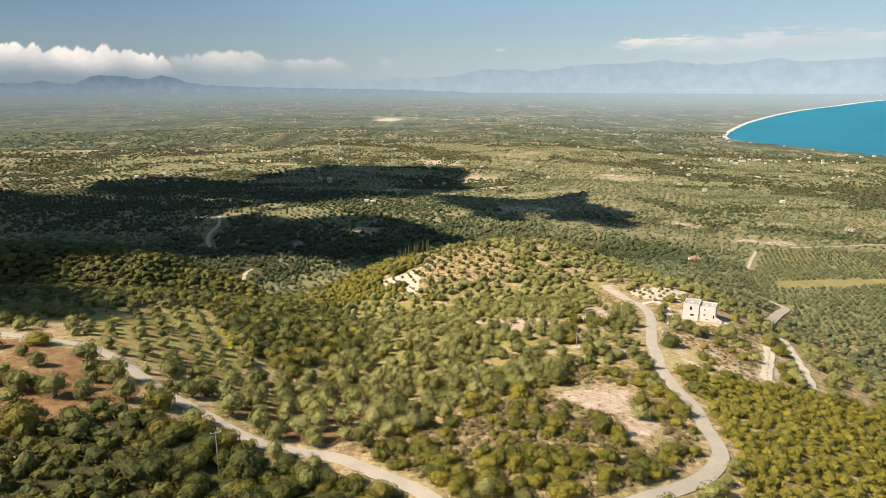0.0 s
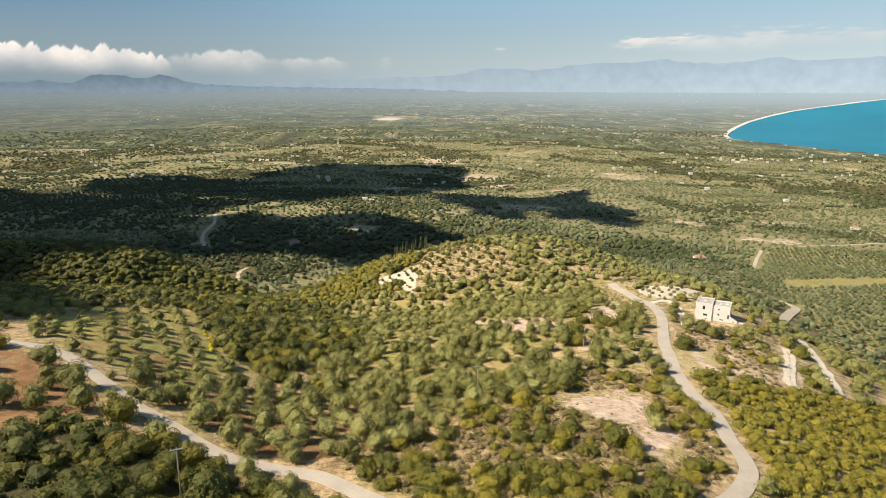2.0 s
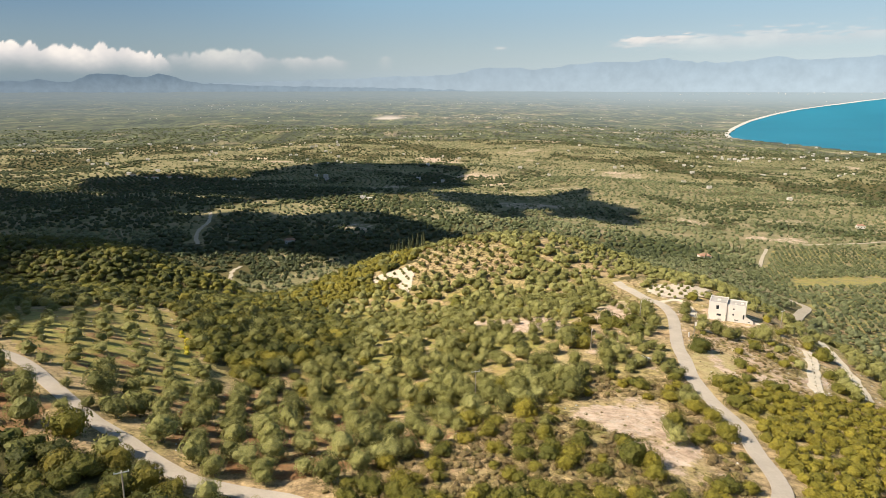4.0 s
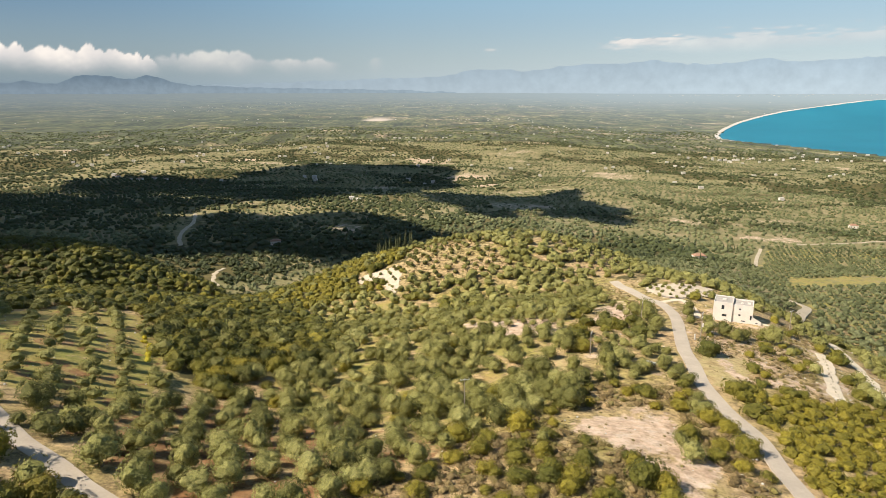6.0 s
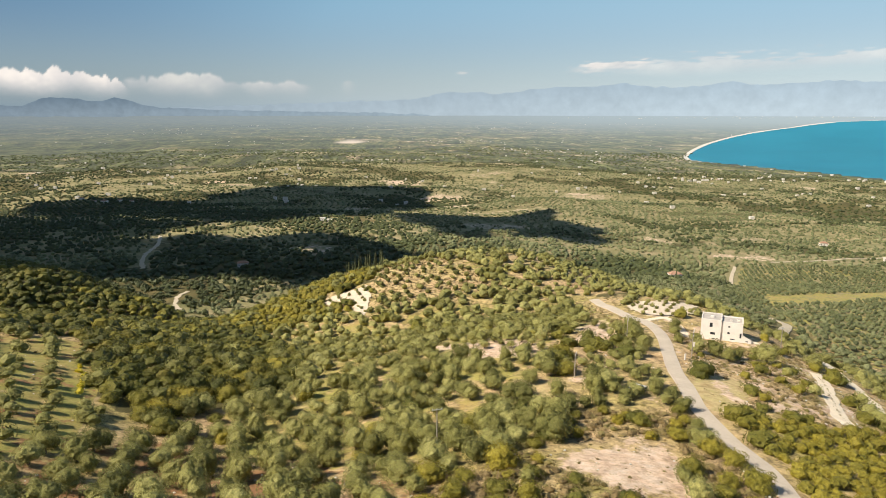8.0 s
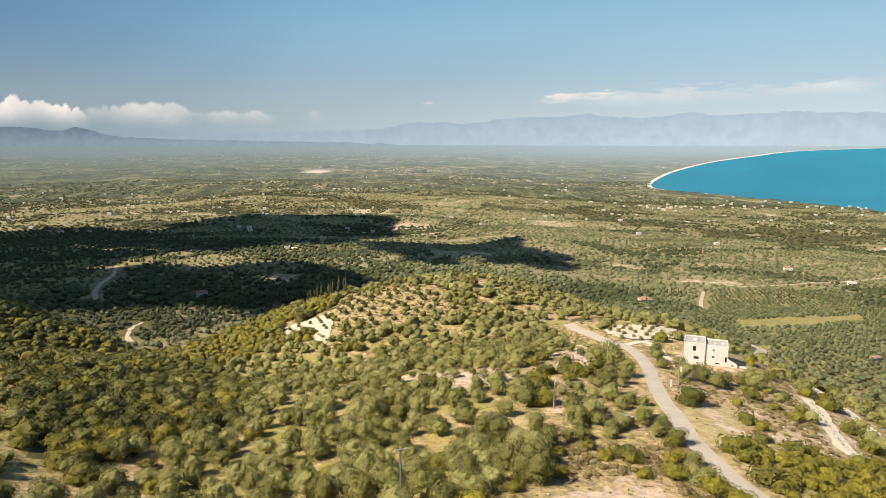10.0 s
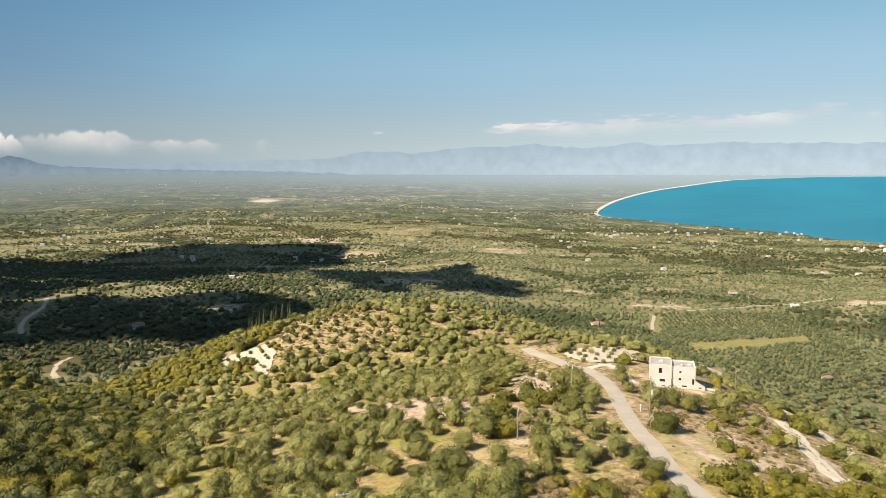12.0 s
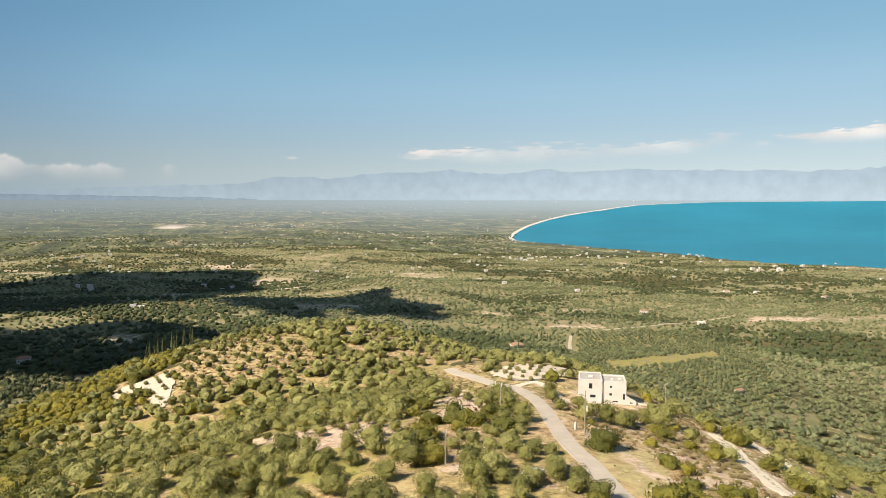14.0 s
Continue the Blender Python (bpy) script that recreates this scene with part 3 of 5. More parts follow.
# ---- roads ----
def draped_road(name, points, width, mat, lift, ragged, label):
    mid = curve_points(points, 1.2 if ragged > 0.3 else 2.0)
    v, f = [], []
    for k, p in enumerate(mid):
        d = (mid[min(k + 1, len(mid) - 1)] - mid[max(k - 1, 0)]).normalized()
        side = Vector((d.y, -d.x, 0))
        w, e = (width / 2 * (1 + ragged * (0.6 * float(smooth_noise(p.x, p.y, 5, seed)) + 0.5 * float(smooth_noise(p.x, p.y, 2, seed)))) for seed in (21, 22))
        cut = [p + side * s for s in (-w - 0.12, -w, 0, e, e + 0.12)]
        zs = [ground_at(q.x, q.y) for q in cut]
        base = sum(zs[1:4]) / 3 + lift
        for q, z, dz in zip(cut, zs, (-0.35, 0, 0.02, 0, -0.35)):
            v.append((q.x, q.y, base * 0.2 + (z + lift) * 0.8 + dz))
        if k:
            for c in range(4):
                f.append((5 * k - 5 + c, 5 * k - 4 + c, 5 * k + 1 + c, 5 * k + c))
    return tagged(mesh_object(name, v, f, [mat]), label, "road", kind="structure")


draped_road("road", ROAD_RIGHT, 3.3, asphalt, 0.13, 0.07, "narrow worn grey asphalt road winding uphill")
draped_road("road", ROAD_LEFT, 3.0, asphalt, 0.13, 0.07, "narrow worn grey asphalt road beside olive groves")
draped_road("dirt_track", TRACK_A, 3.0, gravel, 0.12, 0.6, "pale eroded dirt track on the scrubby slope")
draped_road("dirt_track", TRACK_B, 2.6, gravel, 0.12, 0.6, "pale dirt track running down the slope")
draped_road("field_road", FIELD_ROAD, 3.2, dusty, 0.3, 0.1, "pale dirt road between valley fields")
draped_road("field_road", HAMLET_ROAD, 3.5, dusty, 0.3, 0.2, "pale dirt road towards a hamlet")
draped_road("driveway", DRIVE, 2.2, gravel, 0.1, 0.35, "pale dirt driveway towards the white house")
draped_road("dirt_track", BEND_ROAD, 5, dusty, 0.3, 0.15, "pale dirt track curving round a bank")
draped_road("footpath", VALLEY_PATH, 4, dusty, 0.3, 0.7, "pale dirt path climbing the wooded valley")
draped_road("footpath", VALLEY_PATH_LOW, 3.2, dusty, 0.3, 0.9, "pale dirt path on the valley floor")

def pale_ground(polygon, label):
    """Freshly tilled pale soil, laid over the slope with a frayed edge."""
    xs, ys = [p[0] for p in polygon], [p[1] for p in polygon]
    x, y = np.meshgrid(np.arange(min(xs) - 2, max(xs) + 2, 0.7), np.arange(min(ys) - 2, max(ys) + 2, 0.7))
    ex = x + 0.9 * smooth_noise(x, y, 2.5, 96) + 0.5 * smooth_noise(x, y, 1.0, 97)
    ey = y + 0.9 * smooth_noise(x, y, 2.5, 98) + 0.5 * smooth_noise(x, y, 1.0, 99)
    on = inside(ex, ey, polygon)[:-1, :-1] & (smooth_noise(x, y * 0.5, 1.6, 90) < 0.9)[:-1, :-1]
    z = height(x.ravel(), y.ravel()) + 0.32 + 0.06 * smooth_noise(x, y, 1.1, 89).ravel()
    n = x.shape[1]
    k = (np.arange(x.shape[0] - 1)[:, None] * n + np.arange(n - 1)[None])[on]
    return tagged(mesh_object("terrace", np.stack([x.ravel(), y.ravel(), z], 1), np.stack([k, k + 1, k + n + 1, k + n], 1), [pale_soil], True), label, "terrace", kind="structure")


pale_ground(WHITE_PATCH, "pale bare terrace soil on the hillside")
pale_ground(WHITE_TERRACE, "pale bare terrace soil planted with young olives")

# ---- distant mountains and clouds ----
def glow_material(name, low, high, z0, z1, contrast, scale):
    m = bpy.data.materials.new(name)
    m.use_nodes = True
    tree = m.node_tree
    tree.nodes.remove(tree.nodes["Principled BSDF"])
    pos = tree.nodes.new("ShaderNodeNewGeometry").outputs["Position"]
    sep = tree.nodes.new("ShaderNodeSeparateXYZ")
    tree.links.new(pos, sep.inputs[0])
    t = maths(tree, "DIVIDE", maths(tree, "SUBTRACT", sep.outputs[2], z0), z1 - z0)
    # haze painted into the glow: paler at the foot, deeper at the crest
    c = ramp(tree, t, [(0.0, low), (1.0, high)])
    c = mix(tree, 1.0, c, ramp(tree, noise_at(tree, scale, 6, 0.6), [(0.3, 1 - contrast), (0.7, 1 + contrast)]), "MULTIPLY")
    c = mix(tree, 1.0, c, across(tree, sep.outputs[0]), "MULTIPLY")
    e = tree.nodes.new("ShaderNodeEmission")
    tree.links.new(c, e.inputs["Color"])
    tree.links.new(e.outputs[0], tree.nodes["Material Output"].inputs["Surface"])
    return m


def ridge(name, radius, b0, b1, profile, mat, label):
    """A far range: its crest line, and a flank that leans towards the plain."""
    bear = np.arange(b0, b1 + 0.01, 0.15)
    crest = np.array([profile(b) for b in bear])
    rows = 8
    v = []
    for b, c in zip(bear, crest):
        for k in range(rows + 1):
            s = k / rows
            fold = (float(smooth_noise(b * 10 + s * 9, s * 40, 12, 31)) * 22) * s * (1 - s) * 4
            r = radius - (1 - s) * 60 + fold * 0.4
            v.append((r * math.sin(radians(b)), r * math.cos(radians(b)), 150 + (c - 150) * s))
    n = rows + 1
    k = (np.arange(len(bear) - 1)[:, None] * n + np.arange(rows)[None]).ravel()
    return tagged(mesh_object(name, v, np.stack([k, k + n, k + n + 1, k + 1], 1), [mat], True), label, "mountains", kind="structure")


def jag(b, seed):
    return float(smooth_noise(b, 0, 4.1, seed)) + 0.5 * float(smooth_noise(b, 0, 1.7, seed + 1)) + 0.22 * float(smooth_noise(b, 0, 0.6, seed + 2))


def hump(b, at, wide, tall):
    return tall * math.exp(-((b - at) / wide) ** 2)


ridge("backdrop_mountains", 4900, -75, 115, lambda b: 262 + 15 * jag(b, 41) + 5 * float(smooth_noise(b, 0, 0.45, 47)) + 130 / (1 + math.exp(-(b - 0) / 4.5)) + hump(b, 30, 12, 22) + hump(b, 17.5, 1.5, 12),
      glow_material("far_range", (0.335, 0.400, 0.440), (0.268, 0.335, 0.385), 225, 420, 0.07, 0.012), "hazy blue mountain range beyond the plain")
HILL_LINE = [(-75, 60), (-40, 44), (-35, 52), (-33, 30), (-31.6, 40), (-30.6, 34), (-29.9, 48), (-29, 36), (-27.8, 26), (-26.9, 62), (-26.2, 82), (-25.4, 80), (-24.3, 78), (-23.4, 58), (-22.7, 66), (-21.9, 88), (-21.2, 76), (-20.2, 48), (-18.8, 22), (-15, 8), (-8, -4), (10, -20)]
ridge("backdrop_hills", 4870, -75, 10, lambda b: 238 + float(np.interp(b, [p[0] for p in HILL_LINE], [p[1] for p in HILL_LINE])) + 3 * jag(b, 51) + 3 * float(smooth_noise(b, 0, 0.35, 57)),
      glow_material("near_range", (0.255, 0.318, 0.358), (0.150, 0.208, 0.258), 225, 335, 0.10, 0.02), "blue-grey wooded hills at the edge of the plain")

# clouds above that shade the valley
cloud_white = plain("cloud_vapour", (0.85, 0.85, 0.86), 1.0, 0.04, 0.01)
veil = cloud_white.node_tree.nodes.new("ShaderNodeMixShader")
veil.inputs[0].default_value = 0.05
cloud_white.node_tree.links.new(cloud_white.node_tree.nodes["Principled BSDF"].outputs[0], veil.inputs[1])
cloud_white.node_tree.links.new(cloud_white.node_tree.nodes.new("ShaderNodeBsdfTransparent").outputs[0], veil.inputs[2])
cloud_white.node_tree.links.new(veil.outputs[0], cloud_white.node_tree.nodes["Material Output"].inputs["Surface"])
CLOUD_BASE = 900.0


def shading_cloud(outline, label):
    """A flat-based cloud with a lumpy top, up along the sun's way from the ground that it shades."""
    xs, ys = [p[0] for p in outline], [p[1] for p in outline]
    step = 13.0
    x, y = np.meshgrid(np.arange(min(xs) - 60, max(xs) + 60, step), np.arange(min(ys) - 60, max(ys) + 60, step))
    wx = x + smooth_noise(x, y, 120, 61) * 45 + smooth_noise(x, y, 40, 62) * 16
    wy = y + smooth_noise(x, y, 120, 63) * 45 + smooth_noise(x, y, 40, 64) * 16
    full = inside(wx, wy, outline) & (smooth_noise(x, y, 60, 65) + smooth_noise(x, y, 150, 66) < 1.35)
    g = height(x.ravel(), y.ravel()).reshape(x.shape)
    up = (CLOUD_BASE - g) / TO_SUN.z
    cx, cy = x + TO_SUN.x * up, y + TO_SUN.y * up
    bm = bmesh.new()
    low, top = {}, {}

    def corner(store, r, c, z):
        if (r, c) not in store:
            store[r, c] = bm.verts.new((cx[r, c], cy[r, c], z))
        return store[r, c]

    lift = CLOUD_BASE + 22 + 16 * smooth_noise(x, y, 60, 67) + 8 * smooth_noise(x, y, 25, 68)
    rows, cols = full.shape
    on = full[:-1, :-1]
    for r in range(rows - 1):
        for c in range(cols - 1):
            if not on[r, c]:
                continue
            ring = [(r, c), (r, c + 1), (r + 1, c + 1), (r + 1, c)]
            bm.faces.new([corner(top, *q, lift[q]) for q in ring])
            bm.faces.new([corner(low, *q, CLOUD_BASE) for q in reversed(ring)])
            for dr, dc, p, q in ((-1, 0, 0, 1), (0, 1, 1, 2), (1, 0, 2, 3), (0, -1, 3, 0)):
                rr, cc = r + dr, c + dc
                if not (0 <= rr < rows - 1 and 0 <= cc < cols - 1 and on[rr, cc]):
                    bm.faces.new([low[ring[p]], low[ring[q]], top[ring[q]], top[ring[p]]])
    return tagged(part("cloud", bm, cloud_white), label, "cloud", kind="structure")


shading_cloud([(-696, 1275), (-605, 1361), (-448, 1348), (-359, 1422), (-321, 1587), (-130, 1865), (8, 1591), (6, 1213), (-41, 1108), (-159, 1035), (-247, 937), (-299, 928), (-362, 1085), (-496, 1110), (-626, 1144)], "white fair-weather cloud drifting over the valley")
shading_cloud([(-620, 900), (-520, 1080), (-420, 1060), (-345, 985), (-310, 890), (-270, 880), (-157, 831), (-95, 785), (-38, 705), (6, 560), (4, 450), (-30, 400), (-65, 470), (-113, 560), (-188, 641), (-251, 649), (-300, 590), (-420, 560)], "white fair-weather cloud above the gorge")
shading_cloud([(-1100, 1250), (-759, 1178), (-600, 1100), (-470, 1130), (-390, 1000), (-330, 905), (-365, 800), (-300, 700), (-270, 640), (-330, 560), (-205, 400), (-160, 345), (-158, 310), (-130, 262), (-112, 215), (-118, 184), (-420, 184), (-1000, 500)], "white fair-weather cloud above the wooded ridge")
shading_cloud([(-4, 1092), (70, 1102), (164, 1112), (217, 1148), (239, 961), (167, 838), (137, 927), (88, 902), (50, 774), (11, 842), (-20, 980)], "small white cloud over the plain")


# haze, sky and clouds along the horizon, painted on glowing see-through sheets
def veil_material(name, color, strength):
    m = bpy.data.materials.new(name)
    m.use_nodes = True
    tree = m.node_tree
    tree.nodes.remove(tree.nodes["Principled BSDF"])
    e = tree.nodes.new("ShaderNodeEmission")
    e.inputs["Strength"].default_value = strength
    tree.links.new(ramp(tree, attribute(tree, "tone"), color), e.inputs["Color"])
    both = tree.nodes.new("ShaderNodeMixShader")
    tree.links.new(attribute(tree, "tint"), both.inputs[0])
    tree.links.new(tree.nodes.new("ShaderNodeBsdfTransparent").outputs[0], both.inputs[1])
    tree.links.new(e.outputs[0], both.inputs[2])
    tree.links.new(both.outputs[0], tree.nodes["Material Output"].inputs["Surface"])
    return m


def sky_sheet(name, radius, b, e, cover, tone, mat, label):
    B, E = np.meshgrid(b, e)
    c, t = cover(B, E), tone(B, E)
    v = np.stack([radius * np.sin(np.radians(B)), radius * np.cos(np.radians(B)), EYE_LEVEL + radius * np.tan(np.radians(E))], -1).reshape(-1, 3)
    n = len(b)
    k = (np.arange(len(e) - 1)[:, None] * n + np.arange(n - 1)[None]).ravel()
    ob = mesh_object(name, v, np.stack([k, k + 1, k + n + 1, k + n], 1), [mat], True, np.clip(c, 0, 1).ravel())
    a = ob.data.attributes.new("tone", "FLOAT", "POINT")
    a.data.foreach_set("value", np.clip(t, 0, 1).astype(np.float32).ravel())
    ob.visible_shadow = False
    return tagged(ob, label, "sky", kind="structure")


def billow(b, e, seed):
    n = smooth_noise(b * 10, e * 14, 22, seed) + 0.5 * smooth_noise(b * 10, e * 14, 10, seed + 1) + 0.28 * smooth_noise(b * 10, e * 14, 4.5, seed + 2) + 0.15 * smooth_noise(b * 10, e * 14, 2, seed + 3)
    return n


def soft(v, lo, hi):
    t = np.clip((v - lo) / (hi - lo), 0, 1)
    return t * t * (3 - 2 * t)


def puffs(b, seed):
    return 0.42 * np.abs(smooth_noise(b, 0 * b, 1.5, seed)) + 0.26 * np.abs(smooth_noise(b, 0 * b, 0.62, seed + 1)) + 0.13 * np.abs(smooth_noise(b, 0 * b, 0.27, seed + 2))


def bank_cover(b, e):
    rise = 2.2 * np.exp(-((b + 36.5) / 3.4) ** 2) + 1.0 * np.exp(-((b + 27.0) / 6.0) ** 6) + 0.3 * np.exp(-((b + 45) / 6) ** 2)
    thin = 0.70 * np.exp(-((b + 16.8) / 4.2) ** 4) + 0.36 * np.exp(-((b + 9.8) / 2.5) ** 4) + 0.20 * np.exp(-((b + 4.6) / 1.0) ** 2)
    edge = billow(b, e, 70) * 0.2
    heavy = soft(1.45 + rise * 0.9 + 1.7 * puffs(b, 73) * soft(rise, 0.2, 0.8) - e + edge, -0.02, 0.16) * soft(e + edge, 0.8, 2.6) * soft(rise, 0.12, 0.5)
    light = soft(1.85 + thin + puffs(b, 76) * 0.8 - e + edge, 0.0, 0.3) * soft(e + edge, 0.9, 2.6) * soft(thin, 0.1, 0.35) * 0.52
    return np.maximum(heavy, light)


def streak_cover(b, e):
    drift = 0.22 * smooth_noise(b * 10, e * 60, 24, 80) + 0.16 * smooth_noise(b * 10, e * 60, 9, 81) + 0.10 * smooth_noise(b * 10, e * 60, 4, 82)
    crest = 3.45 + 0.035 * (b - 14) + 0.25 * np.exp(-((b - 17.5) / 2.5) ** 2)
    bright = soft(np.exp(-((b - 16.5) / 3.6) ** 2) + drift, 0.25, 0.9) * soft(crest + 0.2 + drift - e, 0.0, 0.12) * soft(e - crest + 0.75 + drift, 0.0, 0.9)
    veil_part = soft(np.exp(-((b - 27) / 13) ** 4) + drift, 0.3, 1.0) * soft(crest + 0.25 + 2 * drift - e, 0.0, 0.4) * soft(e - crest + 1.3, 0.0, 1.2) * 0.42
    far_part = soft(np.exp(-((b - 50) / 8) ** 2) + drift, 0.3, 0.9) * soft(crest + 0.3 + 2 * drift - e, 0.0, 0.3) * soft(e - crest + 1.0, 0.0, 1.0) * 0.8
    dot = soft(np.exp(-((b - 4.6) / 0.8) ** 2 - ((e - 3.1) / 0.16) ** 2) + drift, 0.35, 1.0) * 0.5
    return np.maximum(np.maximum(bright * 0.85, veil_part), np.maximum(far_part, dot))


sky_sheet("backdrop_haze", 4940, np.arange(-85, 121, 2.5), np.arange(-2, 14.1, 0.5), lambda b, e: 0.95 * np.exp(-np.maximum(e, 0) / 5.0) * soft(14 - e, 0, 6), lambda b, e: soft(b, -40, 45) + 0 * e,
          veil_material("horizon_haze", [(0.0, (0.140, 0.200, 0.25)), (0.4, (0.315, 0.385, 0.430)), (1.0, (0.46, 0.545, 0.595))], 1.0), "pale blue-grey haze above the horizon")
sky_sheet("backdrop_sky", 4960, np.arange(-85, 121, 2.5), np.arange(0, 40.1, 0.8), lambda b, e: 0.82 * soft(e, 0.5, 9) * soft(40 - e, 0, 14), lambda b, e: soft(b, -38, 30) * (1 - 0.45 * soft(e, 6, 17)) + 0.06 * soft(9 - e, 0, 8),
          veil_material("upper_sky", [(0.0, (0.062, 0.150, 0.262)), (0.45, (0.155, 0.312, 0.438)), (1.0, (0.205, 0.365, 0.482))], 1.0), "clear blue sky")
cloud_bank = veil_material("cloud_bank", [(0.0, (0.42, 0.415, 0.42)), (0.5, (0.54, 0.51, 0.49)), (1.0, (0.74, 0.675, 0.605))], 1.0)
# the bank's sunlit tops and duller feet are painted into its tone
sky_sheet("backdrop_cloud_bank", 4925, np.arange(-56, 0, 0.11), np.arange(0.5, 6.4, 0.09), bank_cover, lambda b, e: 0.35 + 0.3 * billow(b + 0.4, e - 0.35, 70) + (e - 2.2) * 0.34 + 0.25 * puffs(b + 0.2, 73), cloud_bank, "row of white cumulus clouds far off")
sky_sheet("backdrop_cloud_streak", 4920, np.arange(2, 66, 0.2), np.arange(1.6, 6.2, 0.08), streak_cover, lambda b, e: 0.62 + 0.3 * billow(b, e, 82) + 0 * e, cloud_bank, "thin white cloud streaks over the mountains")

# ---- plants ----
rng = np.random.default_rng(7)


def ball(cuts):
    bm = bmesh.new()
    bmesh.ops.create_icosphere(bm, subdivisions=cuts, radius=1.0)
    bm.verts.index_update()
    v = np.array([x.co for x in bm.verts])
    f = np.array([[x.index for x in g.verts] for g in bm.faces])
    bm.free()
    return v / np.linalg.norm(v, axis=1)[:, None], f


def crown_template(seed, lumps, count, size, flat=0.75, cuts=2, fill=0.86):
    """A crown one metre in radius about the origin: an uneven mass of several lumps, with sprays of leaves standing out all over it."""
    r = np.random.default_rng(seed)
    centres, radii = [], []
    for k in range(lumps):
        a = k * 2.4 + r.uniform(0, 0.8)
        d = 0.0 if k == 0 else r.uniform(0.34, 0.60)
        centres.append((math.cos(a) * d, math.sin(a) * d, r.uniform(-0.42, 0.42) + (0.1 if k == 0 else 0)))
        radii.append(r.uniform(0.34, 0.50) + (0.20 if k == 0 else 0))
    centres, radii = np.array(centres), np.array(radii)
    # the mass inside: as far out, each way, as the outermost lump reaches
    way, faces = ball(cuts)
    along = way @ centres.T
    under = radii[None] ** 2 - ((centres ** 2).sum(1)[None] - along ** 2)
    reach = np.where(under > 0, along + np.sqrt(np.maximum(under, 0)), 0.25).max(1)
    reach = np.maximum(reach, 0.4) * fill * r.uniform(0.88, 1.06, len(way))
    cv = way * reach[:, None]
    cv[:, 2] = np.where(cv[:, 2] < 0, cv[:, 2] * 0.8, cv[:, 2]) * flat
    # leaf sprays
    n = r.normal(size=(count * 3, 3))
    n[:, 2] = n[:, 2] * 0.8 + 0.3
    n /= np.linalg.norm(n, axis=1)[:, None]
    spare = r.choice(lumps, count * 3, p=radii ** 2 / (radii ** 2).sum())
    p = centres[spare] + n * (radii[spare] * r.uniform(0.88, 1.10, count * 3))[:, None]
    deep = (np.linalg.norm(p[:, None] - centres[None], axis=2) / radii[None]).min(1)
    best = np.argsort(-deep + r.uniform(0, 0.12, len(deep)))[:count]
    n, p = n[best], p[best]
    p[:, 2] *= flat
    t = np.cross(n, r.normal(size=(count, 3)))
    t = t / np.linalg.norm(t, axis=1)[:, None] + n * r.uniform(0.05, 0.6, count)[:, None]
    t /= np.linalg.norm(t, axis=1)[:, None]
    q = np.cross(n + r.normal(size=(count, 3)) * 0.25, t)
    q /= np.linalg.norm(q, axis=1)[:, None]
    w = (size * r.uniform(1.0, 2.1, count))[:, None]
    h = (size * r.uniform(0.45, 0.85, count))[:, None]
    v = np.stack([p - t * w * 0.6 - q * h, p - t * w * 0.4 + q * h, p + t * w], 1).reshape(-1, 3)
    tris = np.concatenate([np.arange(count * 3).reshape(-1, 3), faces + len(v)])
    v = np.concatenate([v, cv])
    wide = np.percentile(np.hypot(v[:, 0], v[:, 1]), 93)
    return v / wide, tris


def blob_template(seed, cuts):
    """A far crown: one uneven lump, cut off below."""
    r = np.random.default_rng(seed)
    v, f = ball(max(cuts, 1))
    if not cuts:
        f = f[(v[f][:, :, 2] > -0.75).all(1) & (v[f].mean(1)[:, 2] > -0.5)]
    v = v * r.uniform(0.70, 1.12, (len(v), 1))
    v[:, 2] *= 0.8
    return v, f


def scatter(name, templates, places, mat, label, category):
    """Many plants in one mesh: places are x, y, z, radius, height factor, tint."""
    vs, fs, ts, base = [], [], [], 0
    for k, (x, y, z, size, tall, tint) in enumerate(places):
        v, f = templates[k % len(templates)]
        a = k * 2.399
        c, s = math.cos(a) * size, math.sin(a) * size
        q = np.empty_like(v)
        q[:, 0] = v[:, 0] * c - v[:, 1] * s + x
        q[:, 1] = v[:, 0] * s + v[:, 1] * c + y
        q[:, 2] = v[:, 2] * size * tall + z
        vs.append(q)
        fs.append(f + base)
        ts.append(np.full(len(v), tint))
        base += len(v)
    if not vs:
        return None
    ob = mesh_object(name, np.concatenate(vs), np.concatenate(fs), [mat], False, np.concatenate(ts))
    return tagged(ob, label, category, kind="stuff")


def tree_mesh(name, template, radius, tall, lift, mat):
    v, f = template
    data = bpy.data.meshes.new(name)
    v = v * radius
    v[:, 2] = v[:, 2] * tall + lift
    data.from_pydata(v.tolist(), [], f.tolist())
    data.materials.append(mat)
    return data


